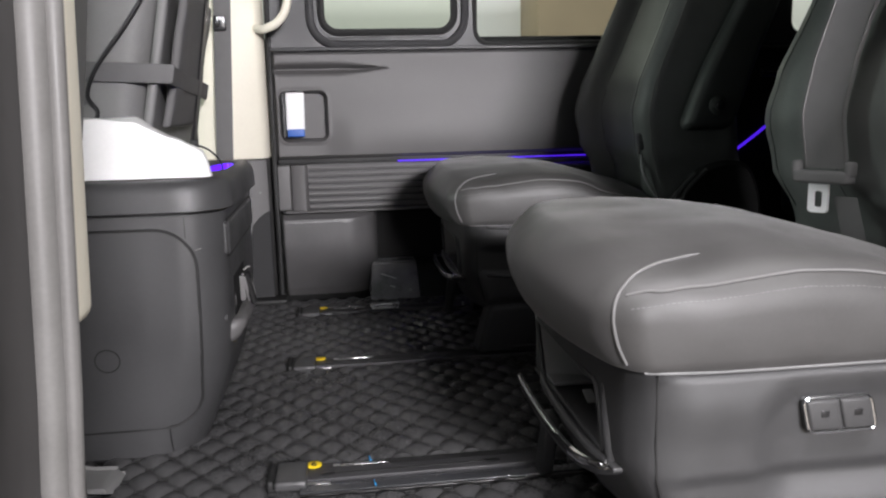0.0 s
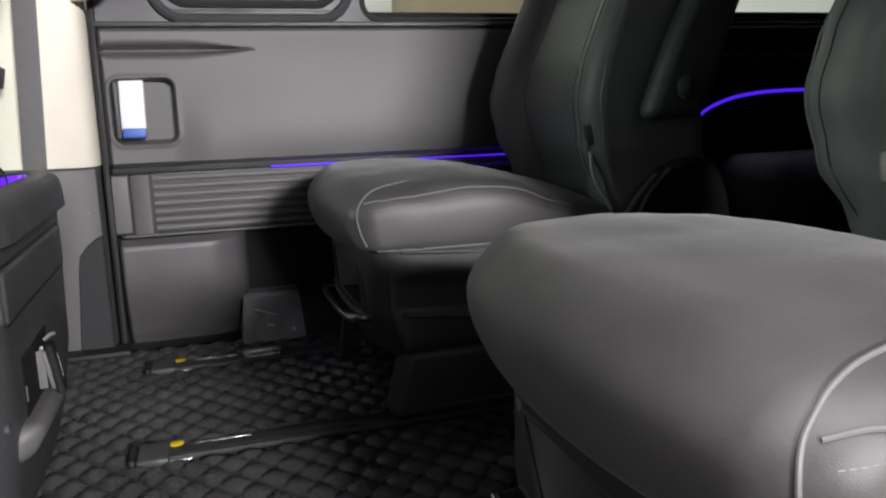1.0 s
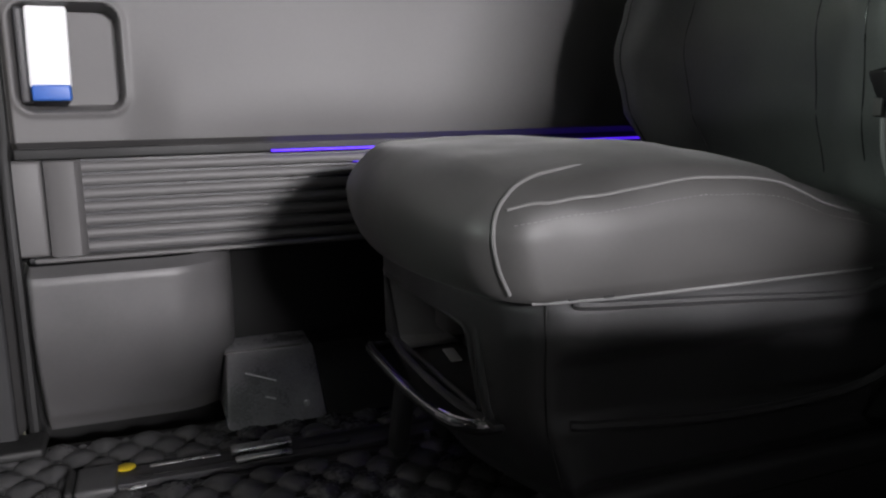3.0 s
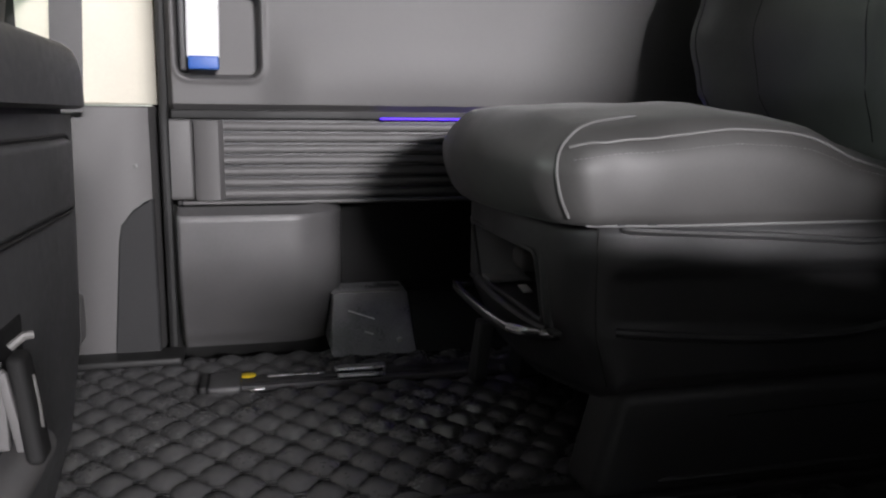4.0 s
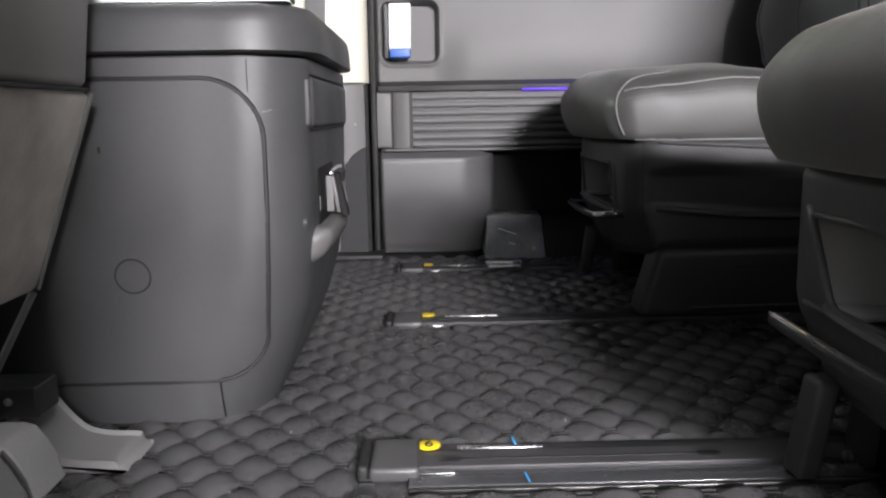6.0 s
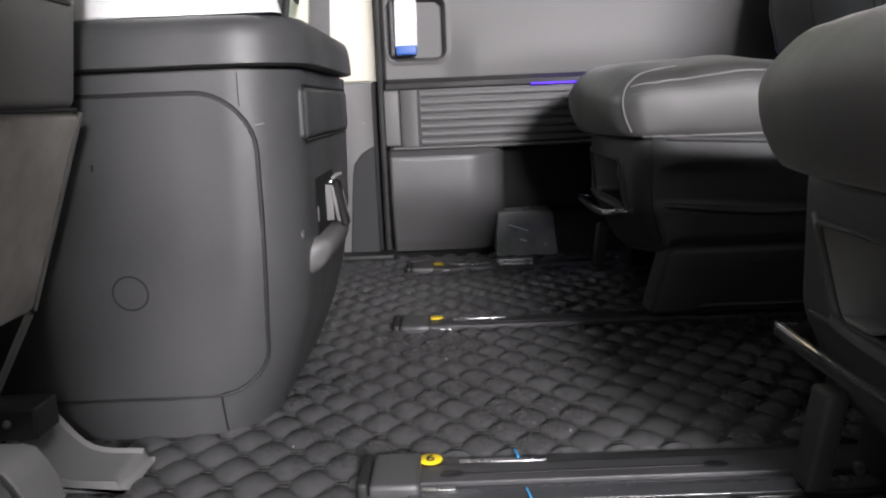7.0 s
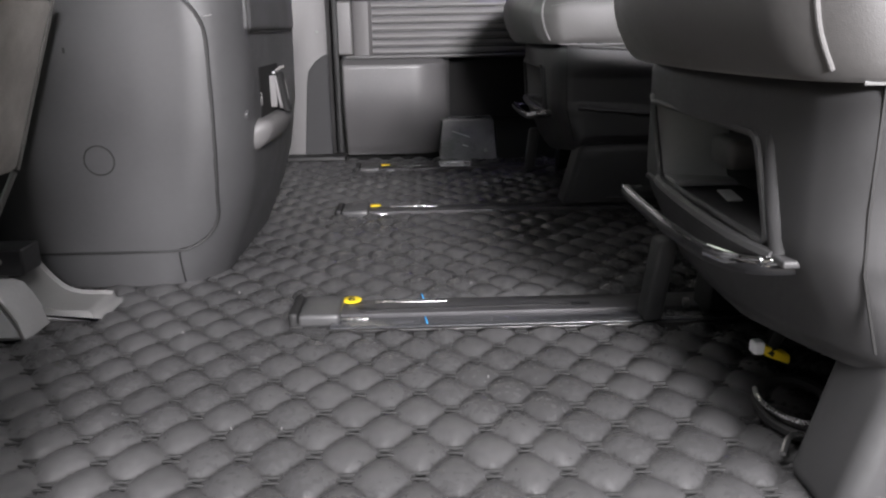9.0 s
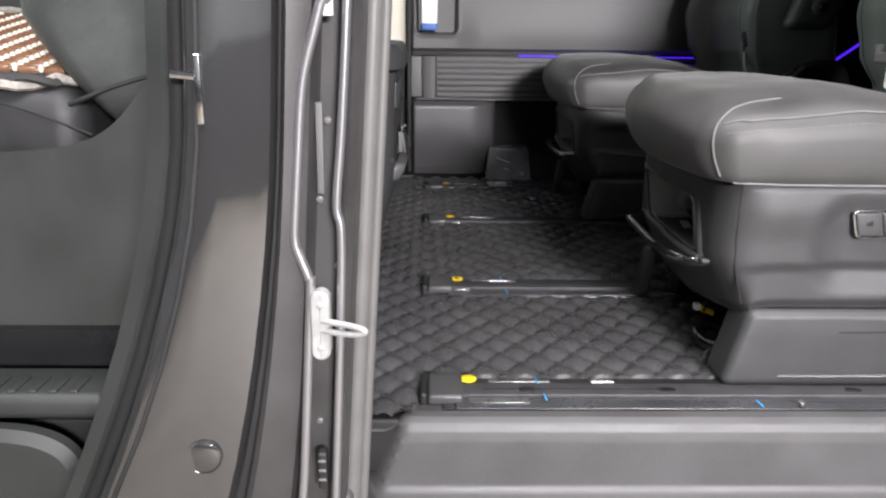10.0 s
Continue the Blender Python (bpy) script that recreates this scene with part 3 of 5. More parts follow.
def floor_rail(y, digit, blue):
    rail = thing("seat_rail", "dark steel floor rail with end cap and round yellow sticker", "seat rail", "seat rails in the floor", at=(0.6, y, 0.0))
    part("track", rbox((0.72, y + 0.0185, -0.004), (1.5, 0.019, 0.008), 0.002), RAIL, rail)
    part("track_plate", rbox((0.72, y - 0.0105, -0.0025), (1.5, 0.037, 0.009), 0.0015), RAIL_PLATE, rail, "dull grey steel plate")
    part("slot", bent(rbox((0.155, y - 0.013, 0.0024), (0.27, 0.0032, 0.001), 0.0004, nc=1), lambda a, b, c: (a, b + 0.004 * (a - 0.15), c)), RUBBER, rail)
    if y < 0.6:
        part("film", rbox((0.62, y - 0.0465, -0.005), (1.28, 0.031, 0.006), 0.0015), GLOSS_BLACK, rail, "smooth black film edge")
        part("film_hem", rbox((0.62, y - 0.066, -0.0055), (1.28, 0.006, 0.005), 0.0015), RAIL, rail)
    part("worn_edge", rbox((0.075, y + 0.0185, 0.0003), (0.09, 0.008, 0.0012), 0.0004, nc=1), BRIGHT, rail, "worn bright metal")
    part("end_cap", rbox((-0.034, y - 0.008, 0.0), (0.05, 0.074, 0.016), 0.005), RAIL_COVER, rail, "grey plastic end cap")
    part("cap_stop", rbox((-0.065, y - 0.008, 0.0), (0.011, 0.07, 0.019), 0.004), RUBBER, rail)
    for x in (0.083 if y < 0.1 else 0.022, 0.285, 0.555):
        part("locking_hole", bent(disc((0, 0, 0.0017), "z", 0.0065, 0.003, 16, 0.1), lambda a, b, c, x=x: (x + 1.9 * a, y - 0.013 + b, c)), BLACK, rail)
    if y < 0.1:
        part("scrape", rbox((0.04, y - 0.041, -0.0008), (0.085, 0.014, 0.0012), 0.0004, nc=1), BRIGHT, rail, "worn bright metal")
        part("lock_clip", rbox((0.197, y + 0.016, 0.001), (0.034, 0.01, 0.004), 0.0015), BRIGHT, rail, "small steel clip")
    else:
        part("scrape", rbox((0.008, y - 0.036, -0.001), (0.034, 0.007, 0.0012), 0.0004, nc=1), BRIGHT, rail, "worn bright metal")
    sticker = part("number_sticker", disc((0.0, y + 0.019, 0.0035), "z", 0.0125, 0.002, 24, 0.08), YELLOW, rail, "round yellow number sticker")
    for x, w in blue:
        part("marker_line", bent(rbox((x, y + w, 0.004), (0.002, 0.02, 0.0014), 0.0005, nc=1), lambda a, b, c: (a - 0.12 * (b - y - w), b, c)), BLUE_CHALK, rail, "blue marker stroke")
    if digit:
        text = bpy.data.curves.new("digit", "FONT")
        text.body, text.size, text.align_x, text.align_y, text.extrude = digit, 0.021, "CENTER", "CENTER", 0.0003
        text.materials.append(INK)
        ob = new("digit", text)
        ob.location = (0.0, y + 0.019, 0.0049)
        ob.parent = sticker
        ob.matrix_parent_inverse = stands(sticker).inverted()
    return rail


floor_rail(1.482, "", [])
floor_rail(1.024, "", [])
floor_rail(0.481, "6", [(0.094, -0.06), (0.09, 0.025)])
floor_rail(0.012, "", [(0.1, 0.012), (0.105, -0.04), (0.4, -0.058)])
far_strip = thing("rail_clip", "bright steel clip on the far floor rail", "clip", at=(0.175, 1.49, 0.0))
part("plate", rbox((0.175, 1.488, 0.008), (0.082, 0.02, 0.008), 0.002), BRIGHT, far_strip)
part("plate_lower", rbox((0.175, 1.462, 0.005), (0.075, 0.012, 0.005), 0.0015), BRIGHT, far_strip)
rail_screw = solid("floor_screw", disc((0.46, -0.045, 0.003), "z", 0.005, 0.006, 12), BRIGHT, "small bright screw in the door sill", "screw")

# Step well at the sliding door.
entry = thing("door_step", "moulded grey plastic entry step below the open sliding door", "step", kind="structure", at=(0.5, -0.2, -0.1))


def riser(u, v):
    # From the floor edge over the rounded nose, down the riser and out over the tread.
    x = -0.15 + 1.5 * u
    path = [(0.0, -0.058, -0.002), (0.1, -0.072, -0.003), (0.18, -0.081, -0.008), (0.26, -0.086, -0.018), (0.34, -0.0885, -0.032),
            (0.6, -0.0925, -0.096), (0.64, -0.096, -0.104), (0.7, -0.107, -0.108), (0.75, -0.112, -0.115), (0.8, -0.116, -0.124), (1.0, -0.3, -0.128)]
    y = line([(a, b) for a, b, c in path], v)
    z = line([(a, c) for a, b, c in path], v)
    # The block ends in a rounded corner, further forward towards its foot.
    gone = step(0.0, 0.034, -0.082 + 0.35 * min(z, 0) - x)
    return x, y + 0.05 * gone * step(0.12, 0.3, v), z - 0.02 * gone * step(0.4, 0.1, v)


part("riser", sheet(220, 70, riser), STEP, entry)
part("end_wall", rbox((-0.158, -0.16, -0.14), (0.03, 0.19, 0.27), 0.008), STEP, entry)
part("outer_sill", rbox((0.45, -0.3, -0.2), (1.7, 0.05, 0.2), 0.015), PAINT, entry, "painted outer sill")
for i in range(5):
    part("tread_rib", rbox((0.6, -0.135 - 0.028 * i, -0.124), (1.1, 0.008, 0.006), 0.002), STEP, entry)

# ---- near door pillar ----
post = thing("pillar_near", "dark grey painted door pillar with rubber seals and latch plates", "pillar", kind="structure", at=(-0.24, -0.2, -0.3))


def lean(x, y, z):
    """The pillar's foot sweeps forward and outward below the belt line."""
    low = 0.46 - z
    return x - 0.055 * low, y - 0.03 * step(0.45, -0.1, z), z


def sweep_foot(x, y, z):
    x, y, z = lean(x, y, z)
    k = min(max((-0.2 - x) / 0.12, 0), 1)
    return x - k * 0.42 * max(0.0, 0.4 - z) ** 1.7, y, z


def tall(outline, mat, name, label="", top=1.22, n=26, fn=sweep_foot):
    loops = [[fn(a, b, -0.42 + (top + 0.42) * i / n) for a, b in outline] for i in range(n + 1)]
    return part(name, rings(loops), mat, post, label, smooth=35)


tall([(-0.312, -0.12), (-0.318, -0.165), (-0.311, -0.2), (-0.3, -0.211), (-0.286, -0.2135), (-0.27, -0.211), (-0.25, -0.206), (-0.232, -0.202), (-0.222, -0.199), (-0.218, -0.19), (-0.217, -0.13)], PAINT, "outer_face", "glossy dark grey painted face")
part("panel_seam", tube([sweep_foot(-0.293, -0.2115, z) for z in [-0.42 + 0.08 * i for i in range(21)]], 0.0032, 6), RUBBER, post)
# Black strip laid in the groove to stand in for its shadow.
tall([(-0.218, -0.13), (-0.218, -0.176), (-0.21, -0.176), (-0.21, -0.13)], RUBBER, "groove_seal", "black strip for the groove's shade")
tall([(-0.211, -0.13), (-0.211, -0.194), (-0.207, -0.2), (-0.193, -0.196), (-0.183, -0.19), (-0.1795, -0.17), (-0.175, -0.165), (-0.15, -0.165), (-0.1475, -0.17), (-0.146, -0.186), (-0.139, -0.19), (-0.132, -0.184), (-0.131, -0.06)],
     PAINT_EDGE, "latch_channel", "darker painted channel for the door latches")
part("channel_edge", tube([sweep_foot(*p) for p in curve_through([(-0.16, -0.195, 1.2), (-0.16, -0.195, 0.6), (-0.1735, -0.195, 0.522), (-0.186, -0.195, 0.468), (-0.1905, -0.195, 0.44), (-0.1925, -0.195, 0.4), (-0.1945, -0.195, 0.3), (-0.1935, -0.195, 0.276), (-0.1895, -0.195, 0.262), (-0.1775, -0.195, 0.234), (-0.1755, -0.195, 0.215), (-0.175, -0.195, 0.0), (-0.174, -0.195, -0.4)], 5)], 0.0055, 10), PAINT_RIDGE, post, "pressed edge with its highlight in the colour")
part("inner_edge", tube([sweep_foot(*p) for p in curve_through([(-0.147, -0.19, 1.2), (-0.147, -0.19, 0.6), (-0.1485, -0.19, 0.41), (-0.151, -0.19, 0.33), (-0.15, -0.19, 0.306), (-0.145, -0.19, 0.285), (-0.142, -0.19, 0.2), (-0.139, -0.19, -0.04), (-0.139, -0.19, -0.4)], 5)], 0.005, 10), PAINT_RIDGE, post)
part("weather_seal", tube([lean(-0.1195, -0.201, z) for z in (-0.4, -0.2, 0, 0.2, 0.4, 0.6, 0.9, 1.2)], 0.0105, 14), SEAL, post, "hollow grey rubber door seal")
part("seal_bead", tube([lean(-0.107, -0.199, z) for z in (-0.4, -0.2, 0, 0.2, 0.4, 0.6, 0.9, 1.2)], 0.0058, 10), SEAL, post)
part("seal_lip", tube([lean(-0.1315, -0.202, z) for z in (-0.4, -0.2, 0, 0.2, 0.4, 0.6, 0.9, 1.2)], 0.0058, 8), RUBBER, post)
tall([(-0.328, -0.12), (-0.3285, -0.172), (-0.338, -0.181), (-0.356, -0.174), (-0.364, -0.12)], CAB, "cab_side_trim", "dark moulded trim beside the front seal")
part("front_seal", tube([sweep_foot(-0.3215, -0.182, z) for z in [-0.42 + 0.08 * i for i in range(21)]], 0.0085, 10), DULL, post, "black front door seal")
part("inner_trim_upper", bent(rbox((-0.22, -0.105, 0.82), (0.19, 0.05, 0.81), 0.012), lambda x, y, z: (x + 0.007 + 0.1 * (min(z, 0.8) - 0.529), y, z)), BEIGE, post, "beige plastic inner trim")
part("inner_trim_lower", rbox((-0.25, -0.1, 0.13), (0.2, 0.06, 0.55), 0.012), TRIM, post, "grey plastic lower inner trim")
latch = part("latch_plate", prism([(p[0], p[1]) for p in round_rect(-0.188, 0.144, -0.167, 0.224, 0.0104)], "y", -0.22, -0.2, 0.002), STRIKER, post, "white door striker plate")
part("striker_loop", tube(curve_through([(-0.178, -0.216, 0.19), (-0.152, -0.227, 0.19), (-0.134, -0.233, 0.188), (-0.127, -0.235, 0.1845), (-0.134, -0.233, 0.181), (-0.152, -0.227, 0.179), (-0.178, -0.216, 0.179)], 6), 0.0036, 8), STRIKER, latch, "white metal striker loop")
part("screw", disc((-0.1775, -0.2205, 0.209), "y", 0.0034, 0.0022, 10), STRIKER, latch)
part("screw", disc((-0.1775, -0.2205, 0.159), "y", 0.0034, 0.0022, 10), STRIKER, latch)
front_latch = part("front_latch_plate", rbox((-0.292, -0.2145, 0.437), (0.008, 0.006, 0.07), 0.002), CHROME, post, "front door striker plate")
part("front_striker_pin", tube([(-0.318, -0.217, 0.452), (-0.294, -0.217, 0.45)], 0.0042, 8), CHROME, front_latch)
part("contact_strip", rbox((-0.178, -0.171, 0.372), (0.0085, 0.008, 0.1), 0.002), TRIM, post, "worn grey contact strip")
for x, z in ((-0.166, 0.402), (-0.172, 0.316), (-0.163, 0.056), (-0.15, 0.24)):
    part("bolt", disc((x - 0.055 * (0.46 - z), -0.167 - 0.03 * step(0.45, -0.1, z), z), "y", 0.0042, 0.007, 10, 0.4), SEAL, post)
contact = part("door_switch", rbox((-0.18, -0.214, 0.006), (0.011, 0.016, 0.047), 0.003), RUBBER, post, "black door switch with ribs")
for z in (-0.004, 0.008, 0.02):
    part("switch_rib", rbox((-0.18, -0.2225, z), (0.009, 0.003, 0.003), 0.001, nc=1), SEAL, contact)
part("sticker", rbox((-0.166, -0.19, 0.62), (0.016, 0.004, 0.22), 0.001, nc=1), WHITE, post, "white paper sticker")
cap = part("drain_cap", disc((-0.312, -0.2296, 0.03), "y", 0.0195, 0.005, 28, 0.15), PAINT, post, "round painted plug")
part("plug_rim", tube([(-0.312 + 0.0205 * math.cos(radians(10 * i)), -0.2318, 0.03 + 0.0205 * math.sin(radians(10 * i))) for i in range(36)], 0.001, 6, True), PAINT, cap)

# Outer skin and latches are scaled towards the final camera position, to fit two of its views.
view_fit = Matrix.Translation((-0.0068, -0.111, 0.0548)) @ Matrix.Scale(0.891, 4)
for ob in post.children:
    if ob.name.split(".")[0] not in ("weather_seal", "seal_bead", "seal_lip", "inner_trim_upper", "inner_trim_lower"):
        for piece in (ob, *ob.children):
            piece.data.transform(view_fit)


# ---- middle row seats ----
def bolster_front(z):
    """Where a backrest's bolsters begin, by height."""
    return table([(0.26, 0.815), (0.38, 0.772), (0.46, 0.745), (0.54, 0.735), (0.62, 0.752), (0.71, 0.792), (0.9, 0.868), (1.2, 0.985)], z) if z < 0.6 else line([(0.6, 0.746), (0.71, 0.792), (0.9, 0.868), (1.2, 0.985)], z)


TOP_LINE = [(0.26, 0.408), (0.3, 0.418), (0.34, 0.423), (0.42, 0.427), (0.5, 0.428), (0.56, 0.423), (0.62, 0.411), (0.7, 0.389), (0.82, 0.35)]


def cushion_shape(x, y, z):
    # Behind the roll the sides stand upright and turn over in a tight edge.
    side, up = max(0.0, abs(y - 0.239) - 0.191) / 0.043, max(0.0, z - 0.355) / 0.043
    if side > 0 and up > 0:
        k = 1 + (((side * side + up * up) ** 2 / (side ** 4 + up ** 4)) ** 0.25 - 1) * step(0.29, 0.35, x)
        y, z = 0.239 + math.copysign(0.191 + 0.043 * side * k, y - 0.239), 0.355 + 0.043 * up * k
    u, v = (x - 0.277) / 0.525, (y - 0.239) / 0.234
    u, w = min(max(u, 0), 1), min(max((z - 0.298) / 0.1, 0), 1.02)
    top = line(TOP_LINE, x) - (0.03 - 0.012 * step(0.38, 0.5, x) * step(0.66, 0.58, x) if v < 0 else 0.003 + 0.012 * step(0.42, 0.62, x)) * min(abs(v), 1) ** 3
    z = 0.3 + w * (top - 0.3) - max(0.0, 0.298 - z) * step(0.31, 0.48, x)
    x += (0.036 * v * v) * (1 - u) ** 2
    # The front edge is a full round roll, drawn in above and below its middle.
    x += (0.021 * ((z - 0.362) / 0.06) ** 2 - 0.004) * max(0.0, 1 - u / 0.24) ** 1.6
    y += v * (0.012 * math.sin(math.pi * min(w, 1)) + 0.006 * step(0.5, 0.0, w)) * step(0.0, 0.25, u)
    # Soft dents in the leather.
    z += w * 0.004 * noise.noise((x * 9, y * 9, 3.1)) + w * 0.0014 * noise.noise((x * 30, y * 22, 1.0))
    return x, y, z


CUSHION_BOX = ((0.5395, 0.239, 0.333), (0.525, 0.468, 0.13), 0.043)


def on_cushion(x, y, z, out=0.001):
    """The place on the cushion's skin nearest to a place of its plain box."""
    c, s, r = CUSHION_BOX
    p = Vector((x, y, z)) - Vector(c)
    q = Vector([min(max(p[k], -(s[k] / 2 - r)), s[k] / 2 - r) for k in range(3)])
    d = p - q
    if d.length < 1e-6:
        d = Vector((0, 0, 1))
    return Vector(cushion_shape(*(Vector(c) + q + d.normalized() * (r + out))))


SKIRT = curve_through([(0.86, 0.004, 0), (0.7, 0.0, 0), (0.5, 0.0, 0), (0.42, 0.0, 0), (0.385, 0.004, 0), (0.36, 0.016, 0), (0.345, 0.038, 0), (0.337, 0.07, 0), (0.331, 0.15, 0), (0.329, 0.235, 0),
                       (0.331, 0.32, 0), (0.337, 0.4, 0), (0.345, 0.432, 0), (0.36, 0.454, 0), (0.385, 0.466, 0), (0.42, 0.47, 0), (0.5, 0.47, 0), (0.7, 0.47, 0), (0.86, 0.466, 0)], 12)


def seat_shell(u, v, switches=True):
    """The plastic skirt: down one side, round the front, up the other; v from top to bottom."""
    t = u * (len(SKIRT) - 1)
    i = min(int(t), len(SKIRT) - 2)
    x, y, _ = SKIRT[i].lerp(SKIRT[i + 1], t - i)
    front = step(0.405, 0.34, x)
    side = 1 if y > 0.235 else -1
    depth = 0.188 + (0.012 + 0.13 * min(max(y, 0.0), 0.2)) * step(0.43, 0.34, x)
    z = 0.308 - depth * v
    tuck = 0.011 * step(0.1, 0.0, v) + 0.008 * step(0.92, 1.0, v)
    x += tuck * front + 0.034 * front * step(0.55, 1.0, v)
    # Long hollow for the switches, and a shoulder line.
    if side < 0:
        if switches:
            hollow = step(0.44, 0.52, x) * step(0.018, -0.022, rr_distance(x, z, 0.46, 0.155, 0.98, 0.276, 0.05))
        else:
            hollow = step(0.35, 0.4, x) * step(0.012, -0.012, rr_distance(x, z, 0.33, 0.186 - 0.05 * (x - 0.39), 0.98, 0.248, 0.03))
        y += 0.012 * hollow
    y -= side * (1 - front) * (tuck + 0.005 * step(0.62, 0.72, v) + 0.004 * step(0.0, 0.25, v) * step(0.5, 0.25, v) * -1)
    return x, y, z


def across_opening(w, z):
    """How far across the seat a place of the opening lies: w from 0 (door side) to 1."""
    near, far = 0.118 - 0.42 * (0.257 - z), 0.386 - 0.62 * (0.252 - z)
    return near + (far - near) * w


def in_window(u, v):
    """The opening in the skirt's front, its sides slanting inward to the foot."""
    x, y, z = seat_shell(u, v, False)
    near, far = across_opening(0, z), across_opening(1, z)
    return x < 0.37 and rr_distance((y - near) / (far - near) * 0.27, z, 0, 0.18, 0.27, 0.256, 0.008) < 0


def passenger_seat(label, switches, armrest):
    seat = thing("passenger_seat", label, "seat", "middle row seats", at=(0.55, 0.25, 0.0))
    cushion = part("cushion", bent(rbox(*CUSHION_BOX, nf=(26, 22, 3), nc=7), cushion_shape), LEATHER, seat, "smooth dark grey leather cushion", smooth=180)
    # Piping: up the front corners, along the sides, a short way over the top.
    for y, k in ((0.004, 1), (0.474, -1)):
        arc = [on_cushion(0.274, y, z) for z in (0.304, 0.33)] + [on_cushion(0.275, y + 0.001 * k, z) for z in (0.355, 0.376, 0.39)]
        arc += [on_cushion(a, y + k * b, 0.398) for a, b in ((0.285, 0.009), (0.299, 0.018), (0.317, 0.027), (0.343, 0.035), (0.372, 0.041))] + [on_cushion(0.395, y + k * 0.045, 0.398, -0.0005), on_cushion(0.42, y + k * 0.047, 0.398, -0.003)]
        if k > 0:
            part("piping", tube(curve_through(arc, 5), 0.0018, 8), PIPING, cushion, "light grey piping")
        side = [on_cushion(0.293, y + 0.003 * k, 0.3965), on_cushion(0.322, y + 0.001 * k, 0.396)] + [on_cushion(x, y + 0.001 * k, 0.391) for x in [0.336 + 0.026 * i for i in range(15)]]
        if k > 0:
            part("piping", tube(curve_through(side, 3), 0.0015, 6), PIPING, cushion, "light grey piping")
        low = [on_cushion(x, y, 0.296, 0.0005) for x in [0.3 + 0.03 * i for i in range(15)]]
        part("piping", tube(curve_through(low, 2), 0.0014, 5), THREAD, cushion)
        seam = [on_cushion(x, y, 0.376, -0.0006) for x in [0.3 + 0.0062 * i for i in range(68)]]
        part("seam", joined(*(tube([a, a.lerp(b, 0.6)], 0.0007, 4) for a, b in zip(seam, seam[1:]))), THREAD, cushion)
    shell = part("shell", sheet(432, 64, lambda u, v: seat_shell(u, v, switches), in_window), SHELL, seat, "dark grey plastic seat skirt")
    rim = []
    for w, z in round_rect(0.0, 0.18, 0.27, 0.256, 0.01, 5):
        y = across_opening(w / 0.27, z)
        rim.append((0.3315 + 0.1 * abs(y - 0.235) ** 2, y, z))
    part("opening_rim", tube(rim, 0.0034, 8, True), SHELL, shell)
    post_line = curve_through([(0.348, 0.106, 0.272), (0.341, 0.099, 0.25), (0.339, 0.085, 0.205), (0.341, 0.077, 0.176)], 5)
    part("opening_post", tube(post_line, 0.009, 10), SHELL, shell, "rounded slanting post beside the opening")
    lip_line = curve_through([(0.336, 0.352, 0.18), (0.327, 0.32, 0.178), (0.323, 0.22, 0.176), (0.325, 0.13, 0.175), (0.334, 0.075, 0.174)], 5)
    part("opening_lip", tube(lip_line, 0.0055, 8), SHELL, shell)
    part("opening_floor", rbox((0.402, 0.225, 0.174), (0.14, 0.34, 0.006), 0.002), SHELL, shell)
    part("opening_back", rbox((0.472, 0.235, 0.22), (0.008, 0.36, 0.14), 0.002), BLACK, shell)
    part("opening_side", bent(rbox((0.375, 0.39, 0.215), (0.085, 0.008, 0.095), 0.003), lambda x, y, z: (x, y - 0.62 * (0.252 - z) - 0.5 * max(0, x - 0.36), z)), PALE, shell, "inner side panel, pale in place of light")
    part("opening_ledge", rbox((0.375, 0.325, 0.182), (0.08, 0.045, 0.006), 0.002), PALE, shell)
    # Solid black boxes, like the black back, stand in for shade round the latch.
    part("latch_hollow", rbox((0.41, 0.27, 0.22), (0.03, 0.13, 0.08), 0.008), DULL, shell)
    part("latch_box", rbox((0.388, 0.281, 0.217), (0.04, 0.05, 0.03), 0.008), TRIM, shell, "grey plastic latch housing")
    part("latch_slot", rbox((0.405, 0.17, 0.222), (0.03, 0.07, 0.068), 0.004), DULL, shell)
    part("corner_joint", tube([(0.3625 + 0.02 * step(0.2, 0.1, z), 0.0135, z) for z in (0.3, 0.26, 0.22, 0.18, 0.15, 0.125)], 0.0012, 5), RUBBER, shell)
    # Black folds that stand in for the shade where the leather tucks under the cushion's corner.
    for i in range(7 if armrest else 0):
        x = 0.33 + 0.0135 * i
        at = on_cushion(x, 0.005, 0.302, -0.0035)
        part("tuck", bent(rbox((0, 0, 0), (0.012, 0.0045, 0.006 + 0.004 * (i % 3)), 0.0028), lambda a, b, c, at=at: (at.x + a + 0.35 * c, at.y + b, at.z + 0.003 - 0.4 * abs(a) + c)), BENCH, cushion)
    part("warning_tag", bent(rbox((0.37, 0.262, 0.1785), (0.014, 0.046, 0.002), 0.0008, nc=1), lambda x, y, z: (x + 0.15 * (y - 0.235), y, z)), WHITE, shell, "small white tag")
    # Front lift bar with a bright tip.
    bar_line = curve_through([(0.36, 0.425, 0.15), (0.328, 0.415, 0.15), (0.312, 0.395, 0.156), (0.308, 0.25, 0.156), (0.311, 0.15, 0.158), (0.318, 0.1, 0.163), (0.33, 0.076, 0.167), (0.358, 0.062, 0.172)], 6)
    bar = part("lift_bar", tube(bar_line, 0.0065, 10, flat=0.8), BLACK, seat, "black lift bar under the front edge")
    part("bar_edge", tube([(x - 0.004, y, z + 0.006) for x, y, z in bar_line[4:-6]], 0.002, 6), CHROME, bar, "bright bar edge")
